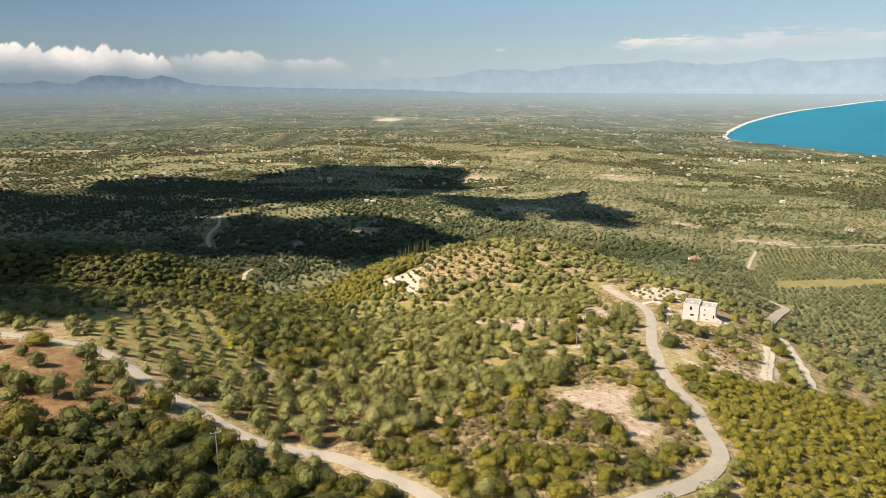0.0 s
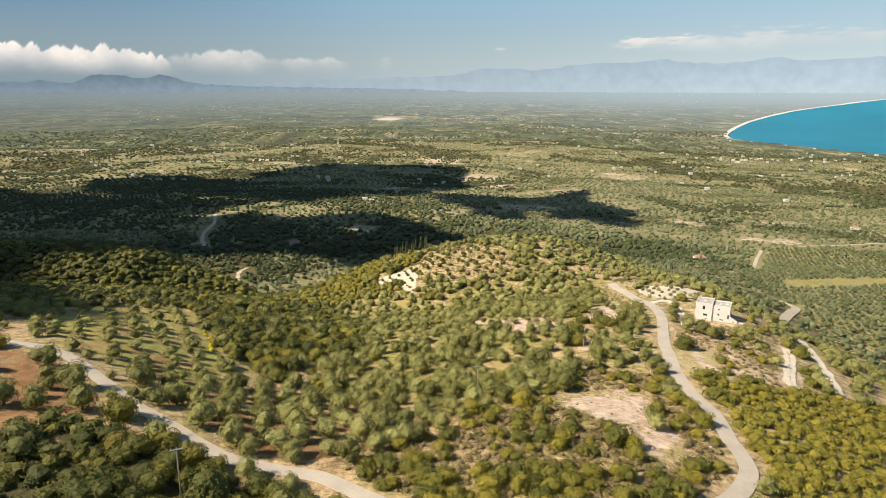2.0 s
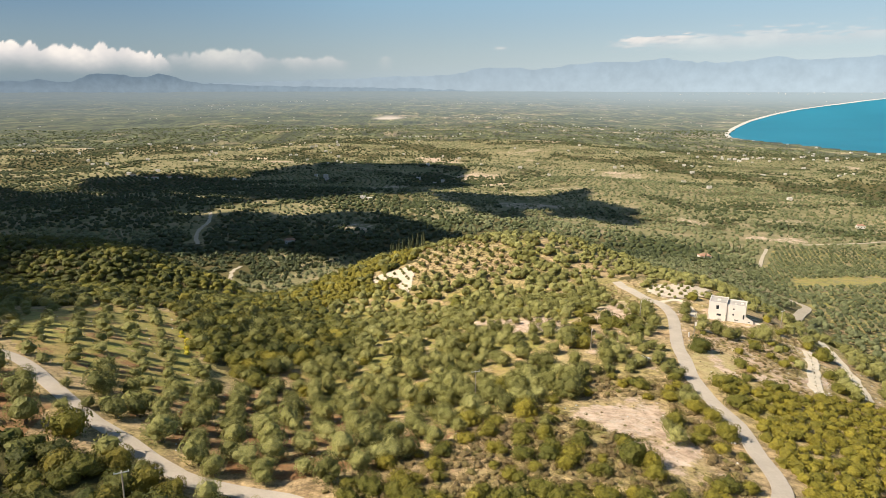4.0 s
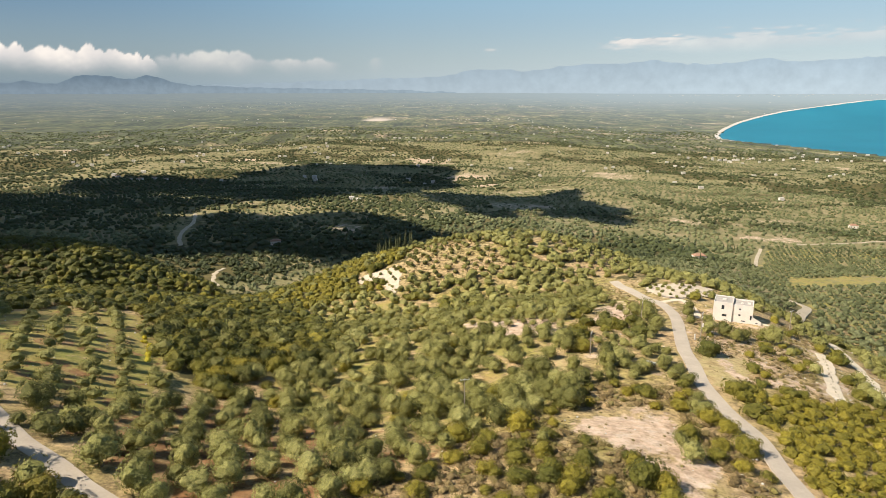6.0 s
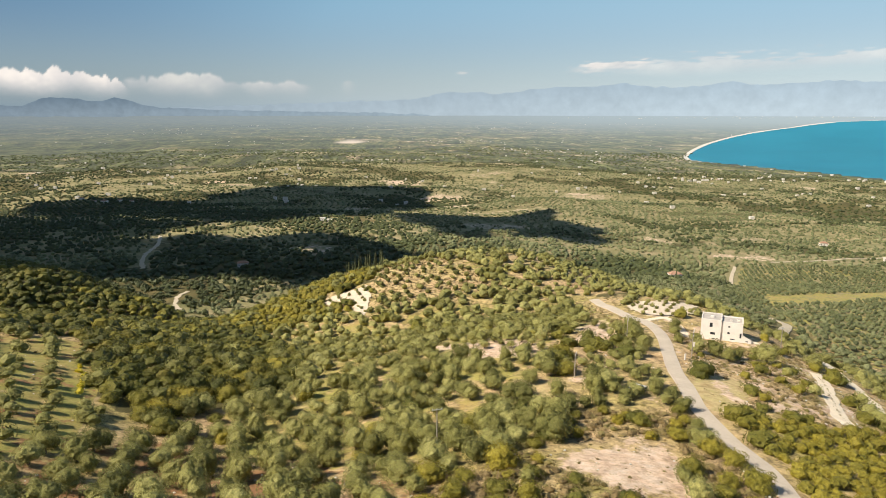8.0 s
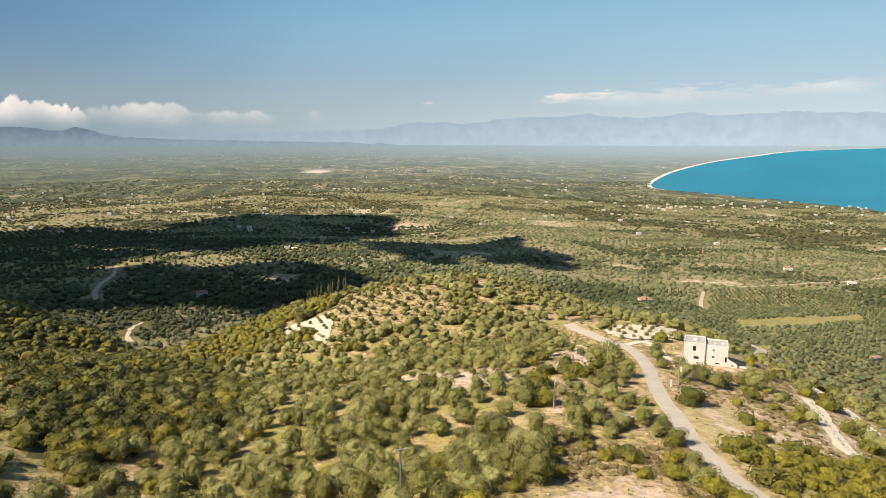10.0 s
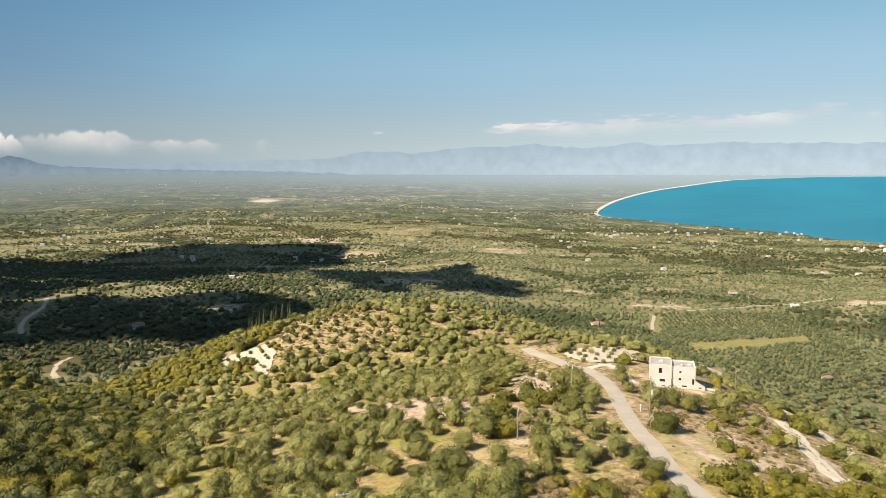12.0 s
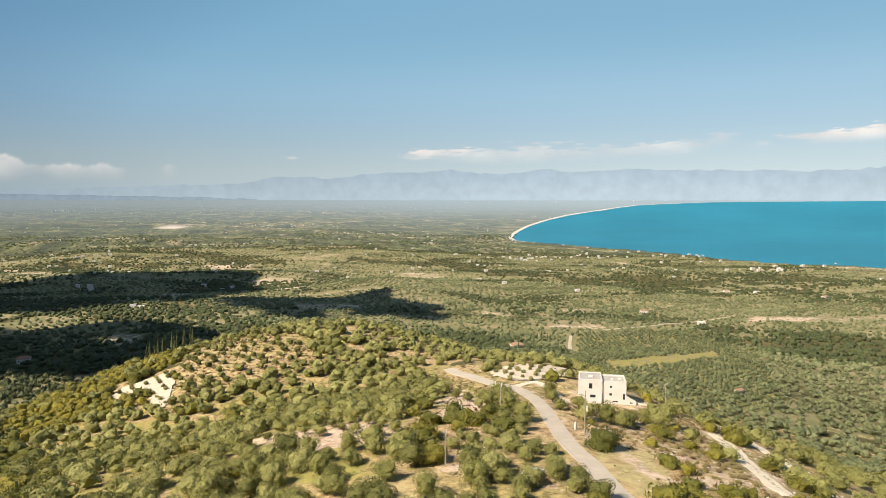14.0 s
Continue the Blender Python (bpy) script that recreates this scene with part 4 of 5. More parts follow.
def trunk_mesh(seed, h):
    """A short, leaning, forked olive trunk."""
    r = random.Random(seed)
    bm = bmesh.new()

    def limb(p, q, r0, r1):
        d = (q - p).normalized()
        u = d.orthogonal().normalized()
        w = d.cross(u)
        ring = []
        for c, rad in ((p, r0), ((p + q) / 2 + u * 0.06, (r0 + r1) / 2), (q, r1)):
            ring.append([bm.verts.new(c + (u * math.cos(k * 1.2566) + w * math.sin(k * 1.2566)) * rad) for k in range(5)])
        for a, b in zip(ring, ring[1:]):
            for k in range(5):
                bm.faces.new((a[k], a[(k + 1) % 5], b[(k + 1) % 5], b[k]))

    fork = Vector((r.uniform(-0.2, 0.2), r.uniform(-0.2, 0.2), h * 0.55))
    limb(Vector((0, 0, -0.5)), fork, 0.26, 0.18)
    for k in range(4):
        a = k * 1.57 + r.uniform(-0.4, 0.4)
        limb(fork, fork + Vector((math.cos(a) * 0.9, math.sin(a) * 0.9, h * 0.75)), 0.13, 0.05)
    data = bpy.data.meshes.new("trunk")
    bm.to_mesh(data)
    bm.free()
    data.materials.append(bark)
    return data


def blocked(x, y):
    """Roads, tracks, the house and bare ground stay clear of plants."""
    out = near_line(x, y, ROAD_RIGHT, 3.4) | near_line(x, y, ROAD_RIGHT[15:], 5.2) | near_line(x, y, ROAD_LEFT, 3.1) | near_line(x, y, TRACK_A, 3.2) | near_line(x, y, TRACK_B, 3.4)
    out |= near_line(x, y, FIELD_ROAD, 6) | near_line(x, y, HAMLET_ROAD, 5) | near_line(x, y, VALLEY_PATH, 8) | near_line(x, y, VALLEY_PATH_LOW, 6)
    out |= near_line(x, y, BEND_ROAD, 6) | near_line(x, y, DRIVE, 2.0) | inside(x, y, GREEN_STRIP) | near_line(x, y, [(49.2, 178.8), (49.8, 178.8)], 3.0)
    out |= inside(x, y, BARE_PATCH) | inside(x, y, DRY_GRASS) | inside(x, y, CLEARING) | inside(x, y, WHITE_TERRACE) | inside(x, y, WHITE_PATCH)
    out |= near_line(x, y, [(-70, 201), (-59, 180)], 2.4)
    out |= inside(x, y, GLADE) | inside(x, y, GRASS_GLADE)
    out |= inside(x, y, ROAD_VERGE) | inside(x, y, TERRACE_FOOT)
    return out | ((np.abs(x - 94) < 11) & (np.abs(y - 235) < 11))


def grid_in(polygon, step, jitter, turn=0.0, keep=1.0, along=0.0):
    xs, ys = [p[0] for p in polygon], [p[1] for p in polygon]
    cx, cy = sum(xs) / len(xs), sum(ys) / len(ys)
    reach = max(max(xs) - min(xs), max(ys) - min(ys)) * 0.75 + step
    g = np.arange(-reach, reach, step)
    a, b = np.meshgrid(g, np.arange(-reach, reach, along or step))
    a, b = a.ravel() + rng.uniform(-jitter, jitter, a.size), b.ravel() + rng.uniform(-jitter, jitter, b.size)
    c, s = math.cos(radians(turn)), math.sin(radians(turn))
    x, y = cx + a * c - b * s, cy + a * s + b * c
    ok = inside(x, y, polygon) & (rng.uniform(0, 1, x.size) < keep)
    return x[ok], y[ok]


# trees that stand out, by place and crown radius
CENTRE_OLIVES = [(48.4, 176.6, 1.9), (26.5, 180.3, 2.3), (33.2, 178.0, 2.2), (33.4, 169.7, 2.2), (40.9, 179.8, 2.7), (39.7, 171.6, 1.6), (47.4, 175.4, 1.5), (44.5, 171.6, 1.4), (52.4, 177.5, 1.7), (54.2, 173.4, 1.9), (54.5, 168.2, 2.1), (51.6, 186.1, 1.8), (51.2, 192.2, 1.9), (27.8, 168.3, 2.3), (29.5, 187.0, 2.3), (21.0, 162.0, 2.6), (18.9, 168.8, 2.5), (20.1, 137.6, 1.4), (53.2, 159.2, 1.6), (50.9, 152.6, 2.6), (42.6, 139.0, 1.7), (42.3, 133.7, 2.4)]
LOWER_OLIVES = [(-11.2, 139.9, 2.9), (-3.3, 139.9, 2.3), (-2.5, 150.4, 2.2), (-10.7, 159.8, 2.3), (-18.3, 163.4, 2.9), (-26.7, 168.8, 2.1), (-30.8, 161.7, 1.8), (-19.6, 137.7, 2.5), (-20.1, 125.8, 2.3), (-14.2, 128.5, 2.0), (-7.3, 130.0, 2.0), (-41.7, 123.7, 3.4), (-39.4, 129.8, 3.0), (-43.2, 140.4, 2.3), (-50.0, 150.0, 2.5), (-46.3, 134.1, 2.2), (-50.3, 138.2, 1.9), (-52.0, 130.2, 2.6), (-60.0, 141.3, 3.3), (-55.8, 144.4, 2.3), (-31.4, 126.8, 2.5), (-25.8, 127.4, 3.1), (-27.7, 119.8, 2.5), (-34.7, 118.8, 2.8), (-38.7, 147.7, 1.8), (-45.3, 158.8, 2.2)]
YARD_OLIVES = [(80.6, 237.3, 2.0), (80.2, 222.2, 2.2), (75.5, 210.5, 2.6), (74.2, 219.1, 1.7), (79.3, 208.9, 2.6), (81.2, 205.7, 2.3), (85.7, 210.3, 1.9), (94.1, 211.6, 3.4), (94.3, 218.0, 1.7), (62.6, 220.6, 2.9), (61.8, 210.4, 2.6), (61.0, 226.5, 2.3), (57.5, 210.1, 2.2), (58.7, 204.3, 2.2), (49.9, 217.6, 2.3), (44.1, 181.1, 2.8), (42.7, 186.7, 2.5), (40.1, 172.3, 1.6), (54.3, 189.0, 1.7), (53.4, 179.7, 1.7), (76.5, 227.5, 1.8), (78.5, 232.0, 1.9)]
RED_OLIVES = [(-93.0, 141.4, 2.3), (-86.1, 135.0, 2.8), (-74.6, 120.9, 4.2), (-81.8, 121.2, 3.5), (-78.5, 140.8, 4.2), (-68.3, 132.1, 4.2), (-71.9, 129.9, 2.1), (-68.6, 120.4, 2.8), (-61.9, 122.6, 3.9), (-60.2, 129.4, 2.0), (-59.2, 140.6, 3.1), (-57.6, 132.5, 2.0), (-65.4, 140.2, 1.5)]
TALL_SHRUBS = [(17.5, 144.6, 2.8), (44.4, 161.7, 2.2), (43.7, 155.3, 1.3), (32.1, 124.7, 2.8), (33.6, 165.5, 1.3), (6.7, 141.2, 2.9), (5.7, 131.3, 2.1), (67.6, 189.9, 3.3), (51.6, 150.1, 2.4), (53.2, 146.2, 2.1), (45.0, 142.1, 2.4), (49.3, 139.6, 2.0), (53.0, 138.9, 2.5), (-94.8, 150.1, 3.1), (-54.7, 121.4, 3.4), (-72.6, 107.0, 4.0), (-41.5, 108.5, 2.7), (-44.2, 113.9, 2.6), (-38.5, 110.0, 2.6), (-47.9, 97.5, 3.9), (-33.4, 101.7, 3.7)]
CENTRE_OLIVES, LOWER_OLIVES, YARD_OLIVES, RED_OLIVES = [[(x, y, r * 0.92) for x, y, r in trees] for trees in (CENTRE_OLIVES, LOWER_OLIVES, YARD_OLIVES, RED_OLIVES)]
RED_OLIVES = [(x, y, r * 0.78) for x, y, r in RED_OLIVES]
PLACED = np.array(CENTRE_OLIVES + LOWER_OLIVES + YARD_OLIVES + RED_OLIVES + TALL_SHRUBS)


def crowded(x, y, room=1.0):
    d = np.hypot(np.asarray(x)[:, None] - PLACED[None, :, 0], np.asarray(y)[:, None] - PLACED[None, :, 1])
    return (d < PLACED[None, :, 2] + room).any(1)


AREAS = [SADDLE, CENTRE_GROVE, YOUNG_ORCHARD, RED_GROVE, LOWER_GROVE, DARK_SCRUB, WOOD_BELT, GREEN_GROVE, HEATH_SLOPE, HILL_ORCHARD, RIDGE_SCRUB, RIGHT_SCRUB, HOUSE_YARD, VALLEY_FIELD]
olives, shrubs, heaths = [], [], []      # x, y, crown radius


def sow(into, xy, lo, hi, low_tint=0.0, high_tint=1.0):
    x, y = xy
    ok = ~blocked(x, y) & ~crowded(x, y, -0.3)
    for a, b in zip(x[ok], y[ok]):
        into.append((a, b, rng.uniform(lo, hi), rng.uniform(low_tint, high_tint)))


sow(olives, grid_in(YOUNG_ORCHARD, 6.2, 1.1, 26.4, 0.86, 3.8), 1.15, 2.1, 0.0, 0.8)
sow(heaths, grid_in(YOUNG_ORCHARD, 5.0, 2.3, 10, 0.5), 0.3, 0.8, 0.4, 1.0)
sow(olives, grid_in(RED_GROVE, 8.5, 2.0, 10, 0.6), 1.6, 2.6, 0.0, 0.5)
sow(olives, grid_in(LOWER_GROVE, 5.3, 1.4, 15, 0.85), 1.7, 2.7, 0.2, 1.0)
sow(heaths, grid_in(LOWER_GROVE, 3.4, 1.6, 15, 0.6), 0.4, 0.9, 0.2, 1.0)
sow(olives, grid_in(GREEN_GROVE, 4.9, 1.3, 30, 0.85), 1.7, 2.7, 0.3, 0.95)
sow(shrubs, grid_in(GREEN_GROVE, 9.0, 3.5, 10, 0.35), 1.4, 2.4, 0.2, 1.0)
hx, hy = grid_in(HILL_ORCHARD, 5.8, 2.1, 25, 0.95, 4.4)
bald = inside(hx, hy, HILL_TOP)
sow(olives, (hx[~bald], hy[~bald]), 1.8, 2.9, 0.2, 0.9)
hx, hy = grid_in(HILL_TOP, 5.3, 1.5, 25, 0.9)
sow(olives, (hx, hy), 1.2, 2.0, 0.0, 0.7)
sow(heaths, grid_in(HILL_TOP, 2.4, 1.2, 0, 0.85), 0.5, 1.3, 0.0, 1.0)
sow(heaths, grid_in(HILL_ORCHARD, 7.0, 3.0, 5, 0.6), 0.7, 1.4, 0.0, 1.0)
sow(olives, grid_in(CENTRE_GROVE, 5.0, 0.9, 20, 0.85, 4.4), 1.3, 1.9, 0.2, 0.9)
sow(heaths, grid_in(CENTRE_GROVE, 4.5, 2.0, 0, 0.5), 0.4, 0.9, 0.0, 1.0)
sow(olives, grid_in(HOUSE_YARD, 7.5, 2.0, 0, 0.25), 1.2, 1.9, 0.2, 0.9)
sow(shrubs, grid_in(DARK_SCRUB, 3.1, 1.3, 0, 0.92), 1.4, 2.7, 0.0, 0.75)
sow(olives, grid_in(DARK_SCRUB, 8.0, 3.0, 0, 0.5), 1.6, 2.8, 0.0, 0.5)
sow(heaths, grid_in(DARK_SCRUB, 3.0, 1.4, 0, 0.5), 0.8, 1.4, 0.0, 1.0)
sow(shrubs, grid_in(WOOD_BELT, 3.7, 1.4, 0, 0.9), 1.8, 3.4, 0.0, 0.8)
sow(olives, grid_in(WOOD_BELT, 7.0, 2.5, 0, 0.25), 2.2, 3.3, 0.0, 0.7)
sow(heaths, grid_in(WOOD_BELT, 6.0, 2.6, 0, 0.6), 1.4, 2.4, 0.0, 0.4)
sow(shrubs, grid_in([p for p in RIDGE_SCRUB if p[0] > -400] + [(-255, 410), (-255, 250)], 3.6, 1.5, 0, 0.97), 1.8, 3.1, 0.0, 0.65)
sow(heaths, grid_in([p for p in RIDGE_SCRUB if p[0] > -400] + [(-255, 410), (-255, 250)], 5.5, 2.4, 0, 0.8), 1.6, 2.6, 0.0, 0.5)
sow(shrubs, grid_in(SADDLE, 3.0, 1.2, 0, 0.95), 1.5, 2.5, 0.45, 1.0)
sow(olives, grid_in(SADDLE, 8, 2.5, 0, 0.6), 1.8, 2.8, 0.0, 0.8)
sow(shrubs, grid_in(RIGHT_SCRUB, 2.3, 0.9, 0, 0.95), 0.9, 1.9, 0.5, 1.0)
sow(heaths, grid_in(RIGHT_SCRUB, 4.0, 1.6, 0, 0.5), 0.8, 1.4, 0.0, 0.6)
sow(shrubs, grid_in(HEATH_SLOPE, 4.2, 2.0, 0, 0.6), 1.0, 2.2, 0.0, 0.9)
sow(shrubs, grid_in([(-15, 113), (30, 113), (52, 122), (48, 116), (30, 98), (-2, 97)], 3.2, 1.4, 0, 0.75), 1.3, 2.4, 0.1, 1.0)
sow(heaths, grid_in(HEATH_SLOPE, 1.6, 0.8, 0, 0.95), 0.8, 1.6, 0.0, 1.0)
vx, vy = grid_in(ROAD_VERGE, 2.4, 1.0, 0, 0.8)
ok = ~near_line(vx, vy, ROAD_RIGHT, 2.8)
heaths += [(a, b, rng.uniform(0.5, 1.0), rng.uniform(0, 1)) for a, b in zip(vx[ok], vy[ok])]
for area, step in ((BARE_PATCH, 2.6), (CLEARING, 3.4), (DRY_GRASS, 3.0)):
    hx, hy = grid_in(area, step, 1.2, 0, 0.4)
    heaths += [(a, b, rng.uniform(0.25, 0.6), rng.uniform(0, 1)) for a, b in zip(hx, hy)]
heaths += [(p.x + rng.normal() * 0.15, p.y + rng.normal() * 0.15, rng.uniform(0.25, 0.5), rng.uniform(0, 1)) for p in curve_points(TRACK_A, 0.9)[4:]]
sow(heaths, grid_in(HOUSE_YARD, 1.9, 0.9, 0, 0.85), 0.5, 1.15, 0.0, 1.0)
sow(shrubs, grid_in(HOUSE_YARD, 5.5, 2.5, 0, 0.45), 1.0, 2.3, 0.1, 0.9)
sow(olives, grid_in(VALLEY_FIELD, 7.0, 0.6, 28, 0.96, 6.0), 1.5, 2.4, 0.1, 0.7)
# the rest of the slopes and the valley: groves and woods by the lie of the land
far_olives, far_woods, distant_olives, distant_woods, plain_olives, plain_woods = [], [], [], [], [], []


def wide_country(r0, r1, step, into_olive, into_wood, lo, hi, half=39):
    n = int((math.radians(2 * half) / 2) * (r1 * r1 - r0 * r0) / (step * step))
    r = np.sqrt(rng.uniform(r0 * r0, r1 * r1, n))
    a = np.radians(rng.uniform(-half, half + 12, n))
    x, y = r * np.sin(a), r * np.cos(a)
    ok = ~blocked(x, y) & ~in_bay(x * 1.03, y * 1.03)
    ok &= ~crowded(x, y)
    for area in AREAS:
        ok &= ~inside(x, y, area)
    kind, tone, turn = holding(x, y)
    # trees of a plot stand in rows
    grove = (kind > 0.25) & (r > 430)
    gap = step * (1.05 + 0.3 * tone)
    t = turn + 0.5 * tone
    u, v = x * np.cos(t) - y * np.sin(t), x * np.sin(t) + y * np.cos(t)
    v = np.where(grove, np.round(v / gap) * gap, v) + rng.uniform(-0.12, 0.12, n) * step
    x, y = u * np.cos(t) + v * np.sin(t), -u * np.sin(t) + v * np.cos(t)
    mixture = patch_noise(x, y) + rng.uniform(-0.2, 0.2, n) - 0.45 * ((x < 10) & (y > 650) & (y < 1150)) - 0.5 * ((kind < 0.22) & (r > 430)) - 0.25 * np.clip((-x - 150) / 500, 0, 1) * (r > 1100)
    share = np.where(r > 850, np.where(kind > 0.94, 0.06, np.where(kind > 0.84, 0.5, np.where(kind > 0.62, 0.85, 0.97))), 0.95)
    share = np.where(in_fields(x, y), 0.1, share)
    for xx, yy, m, g, tn in zip(x[ok], y[ok], mixture[ok], share[ok], tone[ok]):
        if rng.uniform() > max(g, 0.9 if m < -0.3 else 0):
            continue
        if m < -0.12:
            into_wood.append((xx, yy, rng.uniform(lo, hi) * 1.15, rng.uniform(0, 0.5 if r1 < 500 else 0.32)))
        else:
            into_olive.append((xx, yy, rng.uniform(lo, hi) * 0.85, 0.12 + 0.55 * tn + rng.uniform(0, 0.33)))


wide_country(85, 420, 4.5, olives, shrubs, 1.5, 3.0)
wide_country(420, 800, 5.4, far_olives, far_woods, 1.8, 3.4)
wide_country(800, 1500, 7.0, far_olives, far_woods, 1.5, 3.1)
wide_country(1500, 2700, 11.8, distant_olives, distant_woods, 1.7, 3.4)
wide_country(2700, 4200, 24, plain_olives, plain_woods, 2.8, 5.2)


def split(places, count):
    """The nearest plants to the foot of the hill become things of their own."""
    order = sorted(places, key=lambda p: (p[0] * 1.2) ** 2 + (p[1] - 150) ** 2)
    return order[:count], order[count:]


def rows_of(places, lift, tall):
    p = np.array(places)
    if not len(p):
        return []
    z = height(p[:, 0], p[:, 1])
    sx, sy, sz = squeeze(p[:, 0], p[:, 1], z)
    k = np.hypot(sx, sy) / np.hypot(p[:, 0], p[:, 1])
    return [(x, y, zz + r * lift * q, r * q, tall, t) for (_, _, r, t), x, y, zz, q in zip(places, sx, sy, sz, k)]


placed_olives = [(x, y, r, 0.5) for x, y, r in CENTRE_OLIVES + LOWER_OLIVES + YARD_OLIVES + RED_OLIVES]
near_olives, mid_olives = split(olives, 300 - len(placed_olives))
near_olives = placed_olives + near_olives
near_shrubs, mid_shrubs = split(shrubs, 270)
near_shrubs = [(x, y, r, 0.5) for x, y, r in TALL_SHRUBS] + near_shrubs

OLIVE_CROWNS = [crown_template(10 + k, 13, 1250, 0.042, 0.92, 3, 0.76) for k in range(5)]
MID_CROWNS = [crown_template(30 + k, 10, 145, 0.085, 0.92, 2, 0.78) for k in range(6)]
SHRUB_CROWNS = [crown_template(50 + k, 13, 950, 0.044, 0.85, 3, 0.80) for k in range(5)]
MID_SHRUBS = [crown_template(70 + k, 11, 150, 0.080, 0.85, 2, 0.82) for k in range(6)]
HEATH_CROWNS = [crown_template(90 + k, 7, 60, 0.095, 0.75, 1, 0.66) for k in range(4)]
TINY = [blob_template(130 + k, 0) for k in range(8)]
BLOBS = [blob_template(110 + k, 1) for k in range(8)]
TUFTED = [crown_template(150 + k, 5, 30, 0.15, 0.85, 1, 0.9) for k in range(8)]

masters = []
for k in range(5):
    tree = new("olive_tree")
    tagged(tree, "grey-green olive tree with a rounded open crown", "olive tree", "olive trees on the slope")
    t = new("trunk", trunk_mesh(k, 1.6))
    t.parent = tree
    c = new("crown", tree_mesh("crown", OLIVE_CROWNS[k], 1.0, 1.0, 0.0, olive_leaf))
    c.parent = tree
    c.location = (0, 0, 1.0)
    masters.append(tree)


def stand(master, x, y, r, used, trunk_share):
    m = pose(x, y, ground_at(x, y), 0, 0, (x * 37 + y * 91) % 360)
    if not used:
        master.matrix_basis = m
        ob = master
    else:
        ob = copy_thing(master, m)
    for c in ob.children:
        if c.name.startswith("crown"):
            c.scale = (r, r, r * (1.06 + 0.2 * math.sin(x * 3 + y)))
            c.location = (0, 0, trunk_share * r)
        elif c.name.startswith("trunk"):
            c.scale = (r / 2.2, r / 2.2, r / 2.0)
    return ob


for k, (x, y, r, t) in enumerate(near_olives):
    stand(masters[k % 5], x, y, r, k >= 5, 0.74)
shrub_masters = []
for k in range(5):
    s = new("shrub")
    tagged(s, "dense rounded evergreen shrub on the scrubby slope", "shrub", "evergreen shrubs on the slope")
    c = new("crown", tree_mesh("crown", SHRUB_CROWNS[k], 1.0, 1.0, 0.0, maquis_leaf))
    c.parent = s
    shrub_masters.append(s)
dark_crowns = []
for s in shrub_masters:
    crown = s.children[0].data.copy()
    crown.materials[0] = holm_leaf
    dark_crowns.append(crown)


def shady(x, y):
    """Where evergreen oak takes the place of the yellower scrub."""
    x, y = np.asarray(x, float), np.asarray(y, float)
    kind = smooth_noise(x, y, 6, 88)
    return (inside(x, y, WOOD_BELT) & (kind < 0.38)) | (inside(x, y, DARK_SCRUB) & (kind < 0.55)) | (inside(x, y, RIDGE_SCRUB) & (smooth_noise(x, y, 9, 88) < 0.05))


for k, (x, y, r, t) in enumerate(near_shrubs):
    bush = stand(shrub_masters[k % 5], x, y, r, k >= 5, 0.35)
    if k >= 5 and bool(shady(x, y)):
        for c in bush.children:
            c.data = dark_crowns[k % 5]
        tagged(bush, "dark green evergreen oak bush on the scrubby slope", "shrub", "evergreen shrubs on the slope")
hill_olives = [p for p in mid_olives if p[0] ** 2 + p[1] ** 2 < 280 ** 2]
back_olives = [p for p in mid_olives if p[0] ** 2 + p[1] ** 2 >= 280 ** 2]
LOW_OLIVES = [crown_template(190 + k, 8, 30, 0.13, 0.92, 2, 0.86) for k in range(6)]
scatter("olive_grove", MID_CROWNS, rows_of(hill_olives, 0.62, 1.0), olive_leaf_far, "grey-green olive groves on the near hillside", "olive trees")
field_olives = [p for p in back_olives if p[1] > 400 or p[0] > 150]
back_olives = [p for p in back_olives if not (p[1] > 400 or p[0] > 150)]
scatter("olive_grove", LOW_OLIVES, rows_of(field_olives, 0.62, 1.0), hazed_olive_leaf, "rows of olive trees in the valley fields", "olive trees")
scatter("olive_grove", LOW_OLIVES, rows_of(back_olives, 0.62, 1.0), olive_leaf_far, "grey-green olive groves behind the crest", "olive trees")
oaks = [p for p in mid_shrubs if shady(p[0], p[1])]
mid_shrubs = [p for p in mid_shrubs if not shady(p[0], p[1])]
LOW_OAKS = [crown_template(210 + k, 8, 30, 0.13, 0.85, 2, 0.88) for k in range(6)]
close_oaks = [p for p in oaks if p[0] ** 2 + (p[1] - 90) ** 2 < 175 ** 2]
oaks = [p for p in oaks if p[0] ** 2 + (p[1] - 90) ** 2 >= 175 ** 2]
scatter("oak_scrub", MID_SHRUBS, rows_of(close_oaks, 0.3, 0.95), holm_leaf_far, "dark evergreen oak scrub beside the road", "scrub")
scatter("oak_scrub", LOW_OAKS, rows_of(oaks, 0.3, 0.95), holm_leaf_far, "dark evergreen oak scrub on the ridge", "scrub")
middle = [p for p in mid_shrubs if p[0] ** 2 + (p[1] - 90) ** 2 < 175 ** 2]
beyond = [p for p in mid_shrubs if p[0] ** 2 + (p[1] - 90) ** 2 >= 175 ** 2]
LOW_SHRUBS = [crown_template(170 + k, 8, 30, 0.13, 0.85, 2, 0.88) for k in range(6)]
scatter("scrub", MID_SHRUBS, rows_of(middle, 0.3, 0.95), maquis_leaf_far, "dense yellow-green evergreen scrub on the near slope", "scrub")
scatter("scrub", LOW_SHRUBS, rows_of(beyond, 0.3, 0.95), maquis_leaf_far, "dense yellow-green evergreen scrub", "scrub")
scatter("heath", HEATH_CROWNS, rows_of(heaths, 0.15, 0.75), heath_leaf_far, "low brownish heath and thorn bushes", "heath")
